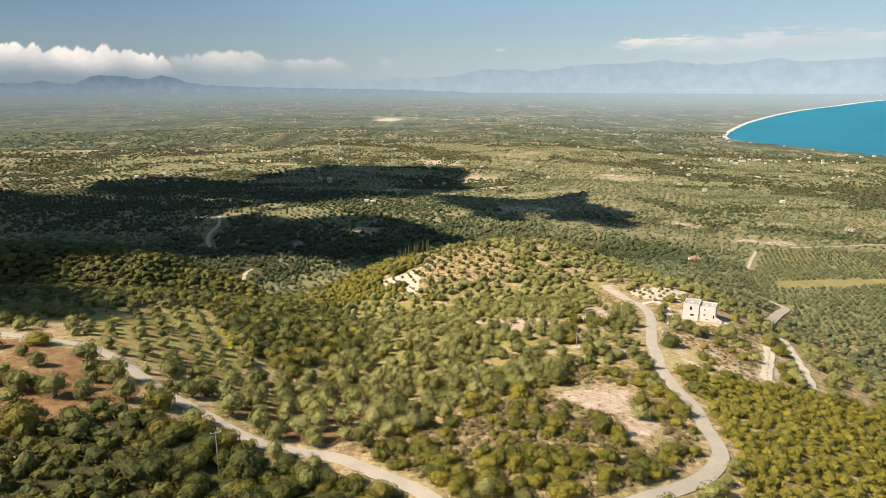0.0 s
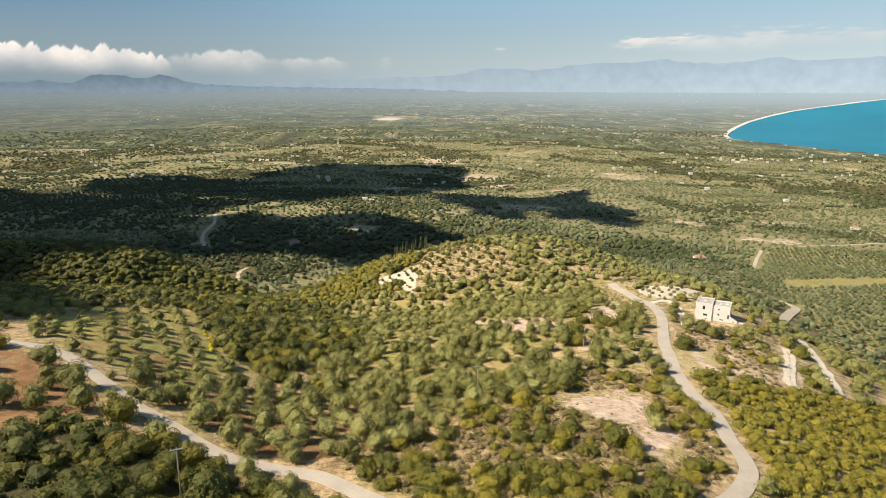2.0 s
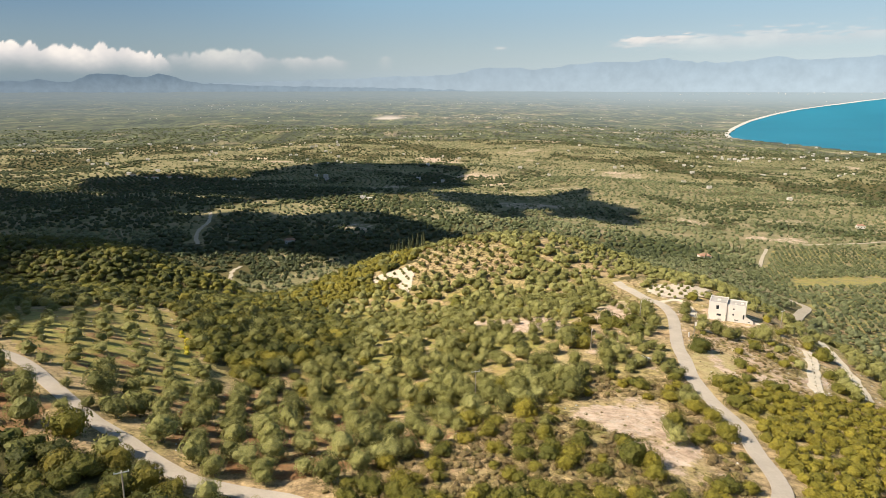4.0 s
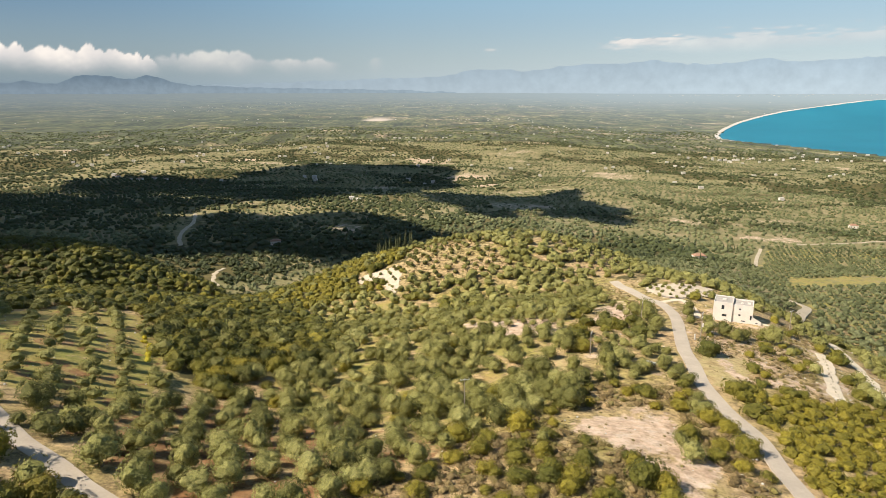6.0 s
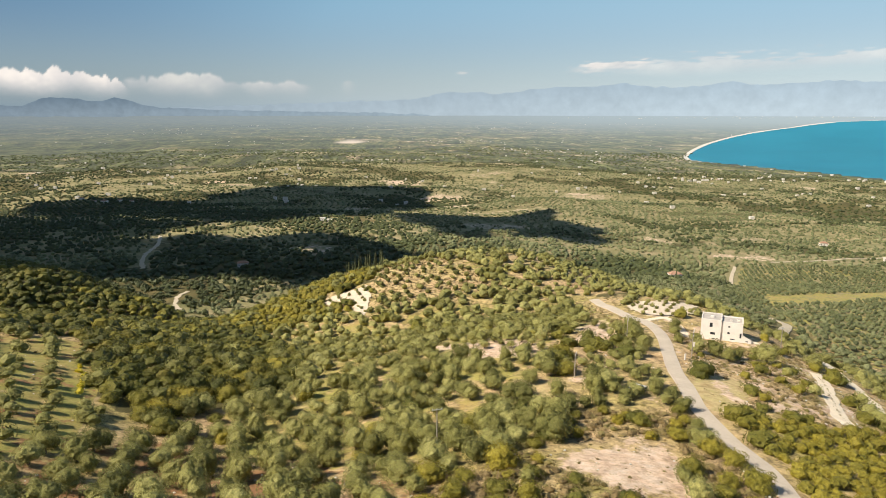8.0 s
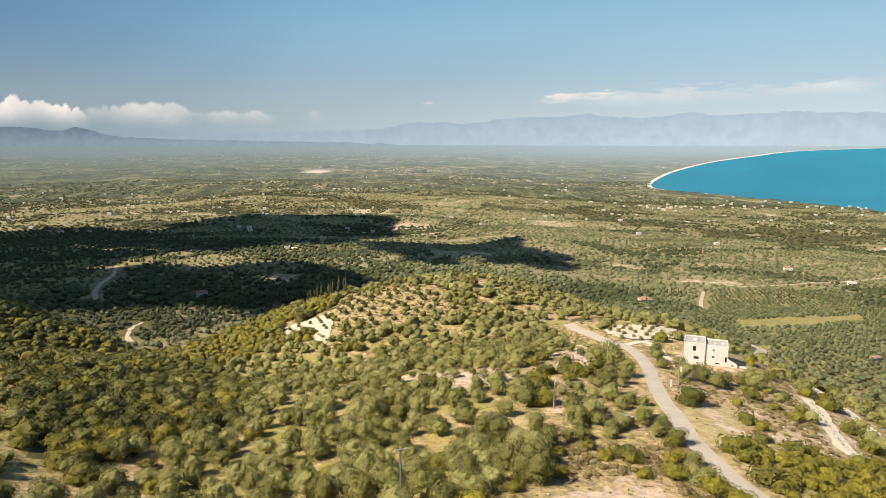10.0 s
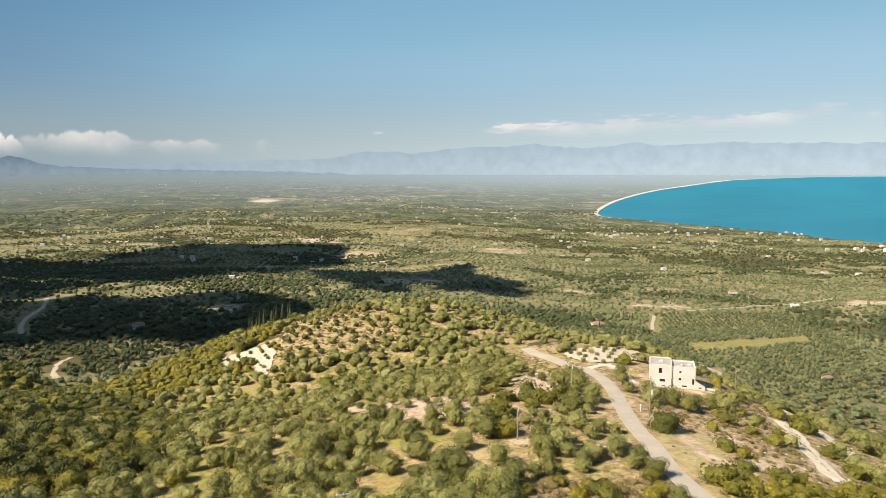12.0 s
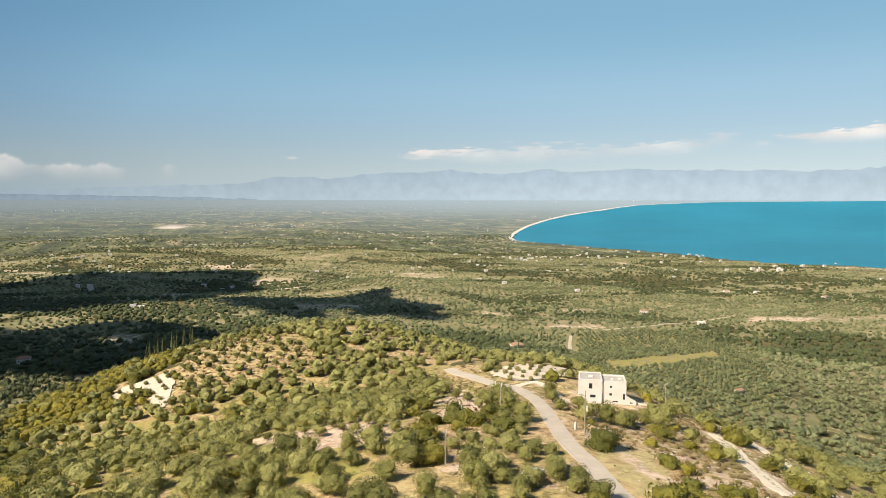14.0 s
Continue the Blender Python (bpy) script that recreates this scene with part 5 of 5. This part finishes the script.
close_olives = [p for p in far_olives if p[0] ** 2 + p[1] ** 2 < 700 ** 2]
far_olives = [p for p in far_olives if p[0] ** 2 + p[1] ** 2 >= 700 ** 2]
close_woods = [p for p in far_woods if p[0] ** 2 + p[1] ** 2 < 650 ** 2]
far_woods = [p for p in far_woods if p[0] ** 2 + p[1] ** 2 >= 650 ** 2]
scatter("valley_olive_grove", TUFTED, rows_of(close_olives, 0.5, 1.0), hazed_olive_leaf, "olive groves on the near side of the valley", "olive trees")
scatter("valley_wood", TUFTED, rows_of(close_woods, 0.4, 1.0), hazed_wood_leaf, "dark evergreen woods in the gorge", "wood")
scatter("far_olive_grove", BLOBS, rows_of(far_olives, 0.5, 1.0), hazed_olive_leaf, "olive groves across the valley and plain", "olive trees")
scatter("distant_grove", TINY, rows_of(distant_olives, 0.4, 1.0), hazed_olive_leaf, "olive groves between the valley and the plain", "olive trees")
scatter("distant_wood", TINY, rows_of(distant_woods, 0.4, 1.0), hazed_wood_leaf, "dark woods between the valley and the plain", "wood")
scatter("plain_grove", TINY, rows_of(plain_olives + plain_woods, 0.4, 1.0), hazed_olive_leaf, "olive groves far out on the plain", "olive trees")
scatter("far_wood", BLOBS, rows_of(far_woods, 0.4, 1.0), hazed_wood_leaf, "dark evergreen woods across the valley", "wood")

# small trees on the white terraces
small = []
for area, step, turn in ((WHITE_TERRACE, 4.2, 12), (WHITE_PATCH, 3.9, 20), (CLEARING, 8.0, 0), (GLADE, 5.5, 20)):
    gx2, gy2 = grid_in(area, step, 0.5, turn, 0.85)
    small += [(a, b, rng.uniform(0.6, 1.0) if area in (WHITE_TERRACE, WHITE_PATCH) else rng.uniform(1.0, 1.8), rng.uniform(0.2, 0.9)) for a, b in zip(gx2, gy2)]
for x, y, r, t in small:
    sapling = stand(masters[int(x * 7) % 4], x, y, r, True, 0.8)
    tagged(sapling, "small young olive tree on pale bare soil", "olive tree", "young olive trees on the terraces")

# yellow broom along the orchard's edge
for k in range(10):
    x, y = -68 + k * 0.9 + rng.uniform(-1.2, 1.2), 200 - k * 2.0 + rng.uniform(-1.5, 1.5)
    bush = stand(shrub_masters[k % 4], x, y, rng.uniform(0.5, 0.95), True, 0.3)
    for c in bush.children:
        c.data = c.data.copy()
        c.data.materials[0] = broom_leaf
    tagged(bush, "yellow flowering broom bush at the orchard edge", "bush", "broom bushes by the orchard")


# cypresses on the crest
def cypress(x, y, tall):
    ob = new("cypress_tree")
    ob.matrix_basis = pose(x, y, ground_at(x, y))
    t = new("trunk", trunk_mesh(9, 1.4))
    t.parent = ob
    v, f = crown_template(int(x * 10) % 997, 6, 130, 0.12, 1.0, 2)
    v[:, 0] *= 0.9
    v[:, 1] *= 0.9
    v[:, 2] = (v[:, 2] - v[:, 2].min()) / (v[:, 2].max() - v[:, 2].min())
    taper = 1.05 - 0.85 * v[:, 2] ** 1.3
    v[:, 0] *= taper
    v[:, 1] *= taper
    v[:, 2] = 0.5 + v[:, 2] * tall
    c = new("crown", tree_mesh("crown", (v, f), 1.0, 1.0, 0.0, cypress_leaf))
    c.parent = ob
    return tagged(ob, "tall narrow dark cypress on the valley crest", "cypress", "cypresses on the crest")


for k in range(13):
    cypress(-25.5 + k * 1.45 + rng.uniform(-0.6, 0.6), 382 + rng.uniform(-1.5, 1.5), rng.uniform(8.0, 11.0) * (0.8 if k < 3 else 1.0))
for x, y, tall in ((288, 690, 9), (294, 694, 11), (299, 690, 9), (305, 697, 8), (398, 683, 12), (404, 688, 10), (409, 683, 12), (-118, 560, 11), (-112, 566, 12), (-104, 562, 10), (232, 606, 9)):
    cypress(x, y, tall)


# ---- buildings ----
def box(bm, x0, y0, z0, x1, y1, z1):
    v = [bm.verts.new(p) for p in ((x0, y0, z0), (x1, y0, z0), (x1, y1, z0), (x0, y1, z0), (x0, y0, z1), (x1, y0, z1), (x1, y1, z1), (x0, y1, z1))]
    for q in ((0, 3, 2, 1), (4, 5, 6, 7), (0, 1, 5, 4), (1, 2, 6, 5), (2, 3, 7, 6), (3, 0, 4, 7)):
        bm.faces.new([v[k] for k in q])


def wall_mesh(x0, x1, z0, z1, y, thick, holes):
    """A wall along x with openings that go through it."""
    bm = bmesh.new()
    xs = sorted({x0, x1, *[h[0] for h in holes], *[h[1] for h in holes]})
    zs = sorted({z0, z1, *[h[2] for h in holes], *[h[3] for h in holes]})
    for a, b in zip(xs, xs[1:]):
        for c, d in zip(zs, zs[1:]):
            mx, mz = (a + b) / 2, (c + d) / 2
            if not any(h[0] < mx < h[1] and h[2] < mz < h[3] for h in holes):
                box(bm, a, y, c, b, y + thick, d)
    bmesh.ops.remove_doubles(bm, verts=bm.verts, dist=0.001)
    return bm


def boxes(*list_of):
    bm = bmesh.new()
    for b in list_of:
        box(bm, *b)
    return bm


def bevelled(bm, width):
    bmesh.ops.bevel(bm, geom=list(bm.edges), offset=width, segments=1, affect="EDGES")
    return bm


HOUSE_FLOOR = 168.0


def main_house():
    house = new("house")
    house.matrix_basis = pose(86.1, 232.8, HOUSE_FLOOR, 0, 0, -26.5) @ Matrix.Diagonal((0.86, 0.86, 0.71, 1))
    front = [(2.6, 3.5, 6.3, 8.1), (2.9, 4.4, 3.3, 4.3), (3.7, 4.5, 1.6, 2.0)]
    side = [(8.2, 8.8, 6.7, 7.4), (8.1, 8.8, 4.1, 4.9), (9.0, 10.4, 1.9, 2.4), (11.75, 12.3, 2.9, 4.9)]
    part("wall_front", wall_mesh(0, 6.2, 0, 9.4, 0, 0.3, front), plaster, house)
    part("wall_front", wall_mesh(6.2, 12.6, 0, 8.9, 0.35, 0.3, side), plaster, house)
    part("wall_side", boxes((0, 0.3, 0, 0.3, 8.6, 9.4)), plaster, house)
    part("wall_side", boxes((12.3, 0.65, 0, 12.6, 8.0, 8.9)), plaster, house)
    part("wall_side", boxes((6.0, 0.65, 8.4, 6.2, 8.6, 9.4)), plaster, house)
    part("wall_back", boxes((0.3, 8.3, 0, 6.2, 8.6, 9.4), (6.2, 7.7, 0, 12.3, 8.0, 8.9)), plaster, house)
    part("floor_slab", boxes((0.3, 0.3, 5.4, 6.2, 8.3, 5.65), (6.2, 0.65, 5.4, 12.3, 7.7, 5.65)), plaster, house)
    part("floor_slab", boxes((0.3, 0.3, 2.5, 6.2, 8.3, 2.75), (6.2, 0.65, 2.5, 12.3, 7.7, 2.75)), plaster, house)
    part("roof", boxes((0.3, 0.3, 8.85, 6.0, 8.3, 9.1)), bare_concrete, house, "flat pale roof behind a low parapet")
    part("roof", boxes((6.2, 0.65, 8.15, 12.3, 7.7, 8.4)), bare_concrete, house, "flat grey concrete roof behind a low parapet")
    part("roof_box", bevelled(boxes((2.6, 3.2, 9.1, 3.8, 4.4, 9.7)), 0.04), plaster, house)
    part("roof_box", bevelled(boxes((8.6, 3.0, 8.4, 9.3, 3.7, 8.95)), 0.04), plaster, house)
    part("roof_box", bevelled(boxes((10.6, 3.8, 8.4, 11.6, 4.6, 8.95)), 0.04), plaster, house)
    part("downpipe", boxes((6.1, -0.06, 1.2, 6.2, 0.0, 4.6)), opening_dark, house, "dark drain pipe in the wall joint")
    # dark sheets stand in for the shade inside the unglazed openings
    for (a, b, c, d), depth in [(h, 0.2) for h in front] + [(h, 0.55) for h in side]:
        w = part("window", boxes((a, depth - 0.04, c, a + 0.06, depth + 0.02, d), (b - 0.06, depth - 0.04, c, b, depth + 0.02, d), (a + 0.06, depth - 0.04, c, b - 0.06, depth + 0.02, c + 0.06), (a + 0.06, depth - 0.04, d - 0.06, b - 0.06, depth + 0.02, d)), opening_dark, house)
        part("pane", boxes((a + 0.06, depth - 0.02, c + 0.06, b - 0.06, depth, d - 0.06)), opening_dark, w, "dark sheet imitating the shade inside the opening")
    # outside stair behind a sloping wall
    bm = bmesh.new()
    for y in (0.45, 0.7):
        for p in ((12.6, y, 0), (15.3, y, 0), (15.3, y, 2.3), (13.6, y, 3.6), (12.6, y, 4.3)):
            bm.verts.new(p)
    bm.verts.ensure_lookup_table()
    v = bm.verts
    bm.faces.new([v[k] for k in range(5)])
    bm.faces.new([v[k] for k in range(9, 4, -1)])
    for k in range(5):
        bm.faces.new((v[(k + 1) % 5], v[k], v[k + 5], v[(k + 1) % 5 + 5]))
    part("stair_wall", bm, plaster, house, "sloping white wall beside the outside stair")
    for k in range(8):
        part("step", boxes((12.6 + k * 0.34, 0.7, 0, 12.94 + k * 0.34, 2.2, 3.5 - k * 0.19)), plaster, house)
    part("annex_window", boxes((13.6, 0.42, 1.7, 14.3, 0.46, 2.1)), opening_dark, house)
    return tagged(house, "white unfinished two-storey house with flat roofs and dark openings", "house")


main_house()
draped_road("path", [(98.5, 229), (101, 228), (103.5, 225.5)], 0.9, gravel, 0.15, 0.2, "pale path beside the white house")


def utility_pole(x, y, tall, lean, turn, with_box=False):
    pole = new("utility_pole")
    pole.matrix_basis = pose(x, y, ground_at(x, y) - 0.3, lean, 0, turn)
    bm = bmesh.new()
    bmesh.ops.create_cone(bm, cap_ends=True, segments=10, radius1=0.13, radius2=0.09, depth=tall + 0.3, matrix=Matrix.Translation((0, 0, (tall + 0.3) / 2)))
    part("post", bm, pole_wood, pole)
    part("crossarm", bevelled(boxes((-0.9, -0.17, tall + 0.02, 0.9, -0.05, tall + 0.16)), 0.015), pole_metal, pole, "pale steel crossarm")
    for k in (-0.8, 0.0, 0.8):
        bm = bmesh.new()
        bmesh.ops.create_cone(bm, cap_ends=True, segments=8, radius1=0.06, radius2=0.03, depth=0.22, matrix=Matrix.Translation((k, -0.11, tall + 0.27)))
        part("insulator", bm, plaster, pole)
    if with_box:
        part("meter_box", bevelled(boxes((-0.35, -0.5, tall - 3.4, 0.35, -0.17, tall - 2.5)), 0.03), plaster, pole, "white metal box on the pole")
        part("crossarm", bevelled(boxes((-0.7, -0.17, tall - 0.9, 0.7, -0.05, tall - 0.78)), 0.015), pole_metal, pole)
    return tagged(pole, "weathered utility pole with a steel crossarm", "utility pole", "utility poles along the road")


utility_pole(-37.4, 102.0, 7.4, 0, 25)
utility_pole(8.6, 155.9, 7.4, 0, 15)
tagged(utility_pole(69.0, 199.0, 8.2, 0, 60, True), "weathered utility pole with a white meter box")
utility_pole(109.0, 231.5, 6.4, 0, 30)
utility_pole(59.6, 216.5, 6.4, 0, 70)
utility_pole(39.3, 188.7, 5.6, 0, 70)
pillar = part("meter_pillar", bevelled(boxes((-0.2, -0.15, -0.3, 0.2, 0.15, 1.5)), 0.03), plaster)
pillar.matrix_basis = pose(69.2, 202.9, ground_at(69.2, 202.9), 0, 0, 30)
tagged(pillar, "white masonry meter pillar beside the road", "meter pillar")


def parked_car(x, y, turn):
    car = new("car")
    car.matrix_basis = pose(x, y, ground_at(x, y) + 0.02, 0, 0, turn)
    paint_white = plain("white_car_paint", (0.62, 0.62, 0.61), 0.3, 0.03, 2.0)
    rubber = plain("tyre_rubber", (0.03, 0.03, 0.03), 0.9, 0.2, 5.0)

    def loft(profile, half, inset):
        bm = bmesh.new()
        left = [bm.verts.new((a, -half + inset * (b > 1.0), b)) for a, b in profile]
        right = [bm.verts.new((a, half - inset * (b > 1.0), b)) for a, b in profile]
        bm.faces.new(left[::-1])
        bm.faces.new(right)
        for k in range(len(profile)):
            n = (k + 1) % len(profile)
            bm.faces.new((left[k], left[n], right[n], right[k]))
        return bm

    part("body", bevelled(loft([(-2.1, 0.35), (2.1, 0.35), (2.12, 0.75), (1.2, 0.95), (-2.05, 0.98), (-2.12, 0.7)], 0.86, 0), 0.05), paint_white, car)
    part("cabin", bevelled(loft([(1.15, 0.95), (0.45, 1.48), (-1.5, 1.5), (-2.0, 0.98)], 0.82, 0.12), 0.05), paint_white, car)
    for s in (-1, 1):
        part("side_window", boxes((-1.5, s * 0.775 - 0.01, 1.05, 0.55, s * 0.775 + 0.01, 1.36)), opening_dark, car, "dark side window")
        part("headlight", boxes((2.06, s * 0.62 - 0.16, 0.66, 2.13, s * 0.62 + 0.16, 0.8)), pole_metal, car)
    bm = bmesh.new()
    q = [bm.verts.new(p) for p in ((1.08, -0.68, 1.03), (1.08, 0.68, 1.03), (0.53, 0.62, 1.44), (0.53, -0.62, 1.44))]
    bm.faces.new(q)
    bmesh.ops.solidify(bm, geom=list(bm.faces), thickness=-0.03)
    part("windscreen", bm, opening_dark, car, "dark windscreen")
    for a in (-1.3, 1.3):
        for s in (-0.78, 0.78):
            bm = bmesh.new()
            bmesh.ops.create_cone(bm, cap_ends=True, segments=14, radius1=0.32, radius2=0.32, depth=0.2, matrix=Matrix.Translation((a, s, 0.32)) @ Matrix.Rotation(math.pi / 2, 4, "X"))
            w = part("wheel", bm, rubber, car)
            bm = bmesh.new()
            bmesh.ops.create_cone(bm, cap_ends=True, segments=10, radius1=0.18, radius2=0.18, depth=0.22, matrix=Matrix.Translation((a, s, 0.32)) @ Matrix.Rotation(math.pi / 2, 4, "X"))
            part("rim", bm, pole_metal, w)
    return tagged(car, "small white car parked under olive trees", "car")


parked_car(49.5, 178.8, 35)


# farmhouses of the plain
def farmhouse(name, wide, deep, tall, pitched, label):
    house = new(name)
    w, d = wide / 2, deep / 2
    part("wall", wall_mesh(-w, w, -1.5, tall, -d, 0.3, [(-w + 1.2, -w + 2.4, 1.0, 2.3), (w - 2.4, w - 1.2, 1.0, 2.3), (-0.5, 0.5, 0.0, 2.1)]), plaster, house)
    part("wall", boxes((-w, -d + 0.3, -1.5, -w + 0.3, d, tall), (w - 0.3, -d + 0.3, -1.5, w, d, tall), (-w + 0.3, d - 0.3, -1.5, w - 0.3, d, tall)), plaster, house)
    if pitched:
        bm = bmesh.new()
        v = [bm.verts.new(p) for p in ((-w - 0.4, -d - 0.4, tall), (w + 0.4, -d - 0.4, tall), (w + 0.4, d + 0.4, tall), (-w - 0.4, d + 0.4, tall), (-w + d * 0.8, 0, tall + deep * 0.28), (w - d * 0.8, 0, tall + deep * 0.28))]
        for q in ((0, 1, 5, 4), (1, 2, 5), (2, 3, 4, 5), (3, 0, 4), (3, 2, 1, 0)):
            bm.faces.new([v[k] for k in q])
        part("roof", bm, roof_tile, house, "red tiled hip roof")
    else:
        part("roof", boxes((-w - 0.2, -d - 0.2, tall, w + 0.2, d + 0.2, tall + 0.35)), plaster, house)
    for a, b, c, e in ((-w + 1.2, -w + 2.4, 1.0, 2.3), (w - 2.4, w - 1.2, 1.0, 2.3)):
        part("window", boxes((a, -d + 0.12, c, b, -d + 0.18, e)), opening_dark, house)
    part("door", boxes((-0.5, -d + 0.12, 0, 0.5, -d + 0.18, 2.1)), opening_dark, house)
    return tagged(house, label, "house", "farmhouses of the plain")


PLAIN_HOUSES = [(-1638, 5071), (-530, 3326), (-267, 3889), (-44, 2794), (14, 2904), (76, 2992), (244, 4906), (328, 5157), (397, 5071), (464, 4906), (640, 3889), (788, 3085), (760, 2385), (666, 1906), (260, 1888), (896, 2162), (951, 2185), (1006, 2208), (995, 1705), (-420, 2239), (-954, 2064), (-114, 1006), (-104, 1000)]
COAST_HOUSES = [(818, 3033), (859, 3513), (683, 3844), (743, 2350), (907, 2116), (934, 2087), (942, 1639), (942, 1131), (919, 1186), (1344, 1645), (1427, 1663), (1450, 1603), (1581, 1668), (1377, 1997), (1443, 1940), (991, 1024), (1499, 2201), (1633, 1563), (1504, 2388), (1435, 2662), (1502, 1348), (1803, 1759), (574, 942), (571, 811)]
RED_HOUSES = [(282, 406), (-610, 1370), (-546, 1319), (-527, 1339), (-570, 1335), (-146, 670), (236, 619), (-500, 1325)]
kinds = [farmhouse("farmhouse", 13, 9, 3.6, False, "low white flat-roofed farmhouse among olive groves"), farmhouse("farmhouse", 15, 9, 6.2, False, "white two-storey house among olive groves"), farmhouse("farmhouse", 13, 9, 3.8, True, "white farmhouse with a red tiled roof")]
used = set()
for k, (x, y) in enumerate(PLAIN_HOUSES + COAST_HOUSES + RED_HOUSES):
    which = 2 if (x, y) in RED_HOUSES or k % 7 == 3 else k % 2
    px, py, pz = (float(v) for v in squeeze(x, y, ground_at(x, y) + 1.0))
    shrink = math.hypot(px, py) / math.hypot(x, y) * (0.42 if y < 500 else 0.66 + 0.18 * math.sin(k * 1.7))
    m = pose(px, py, pz, 0, 0, (k * 47) % 60 - 30)
    if which in used:
        h = copy_thing(kinds[which], m)
    else:
        h = kinds[which]
        used.add(which)
    h.matrix_basis = m @ Matrix.Scale(shrink, 4)

# villages far off on the plain
VILLAGES = [(-2655, 7439, 420), (-2507, 8977, 420), (-2283, 11307, 500), (-330, 9249, 600), (751, 10176, 500), (350, 4987, 170), (3828, 13272, 1300), (1487, 8477, 500), (-60, 2850, 60), (9347, 25353, 3000), (13760, 27635, 3500), (20039, 33697, 4000), (940, 2180, 90), (1500, 1640, 150), (1450, 2200, 200), (700, 3900, 200), (0, 3000, 900), (-900, 2300, 500), (-1500, 5000, 1200), (500, 5000, 900), (-300, 1900, 420)]
bm = bmesh.new()
for vx, vy, spread in VILLAGES:
    far = math.hypot(vx, vy)
    for k in range(26 if spread > 160 else 12):
        x, y = vx + rng.normal() * spread, vy + rng.normal() * spread * 0.45
        if bool(in_bay(np.array([x]), np.array([y]))[0]):
            continue
        px, py, pz = (float(v) for v in squeeze(x, y, ground_at(x, y) + 3.0))
        s = math.hypot(px, py) / math.hypot(x, y) * (1 + max(0, far - 6000) / 9000)
        w, d, t = rng.uniform(2.2, 5) * s, rng.uniform(2, 4) * s, rng.uniform(1.5, 4) * s
        box(bm, px - w, py - d, pz - 3 * s, px + w, py + d, pz + t)
for k in range(170):
    far = rng.uniform(1.0, 2.75) ** 2 * 1350
    at = radians(rng.uniform(-34, 34) if k % 3 else rng.uniform(8, 44))
    x, y = far * math.sin(at), far * math.cos(at)
    if bool(in_bay(np.array([x * 1.02]), np.array([y * 1.02]))[0]) or bool(in_bay(np.array([x * 0.98]), np.array([y * 0.98]))[0]):
        continue
    px, py, pz = (float(v) for v in squeeze(x, y, ground_at(x, y) + 2.5))
    s = math.hypot(px, py) / math.hypot(x, y)
    w, d, t = rng.uniform(2.2, 4.8) * s, rng.uniform(2, 3.5) * s, rng.uniform(1.5, 3.2) * s
    box(bm, px - w, py - d, pz - 4 * s, px + w, py + d, pz + t)
tagged(part("far_village", bm, plaster), "scattered white houses of distant villages", "village", kind="stuff")

# pale stones by the roads and in the groves
rocks = [blob_template(140 + k, 1) for k in range(4)]
stones = []
for line, reach, count in ((ROAD_LEFT, 4.0, 80), (ROAD_RIGHT, 4.0, 110), (TRACK_A, 5, 60), (TRACK_B, 5, 60)):
    pts = curve_points(line, 2.0)
    for k in range(count):
        p = pts[int(rng.integers(0, len(pts)))]
        stones.append((p.x + rng.normal() * reach, p.y + rng.normal() * reach, rng.uniform(0.1, 0.32), 0.5))
for area, count in ((YOUNG_ORCHARD, 70), (LOWER_GROVE, 60), (BARE_PATCH, 10), (HOUSE_YARD, 70), (CLEARING, 20), (HILL_ORCHARD, 60)):
    sx, sy = grid_in(area, 5.0, 2.5, 0, 0.9)
    pick = rng.permutation(len(sx))[:count]
    stones += [(sx[q], sy[q], rng.uniform(0.1, 0.3), 0.5) for q in pick]
stones = [p for p in stones if not (near_line(np.array(p[0]), np.array(p[1]), ROAD_RIGHT, 2.6) or near_line(np.array(p[0]), np.array(p[1]), ROAD_LEFT, 2.4))]
scatter("stones", rocks, rows_of(stones, 0.2, 0.8), stone, "pale limestone stones strewn over the soil", "stones")
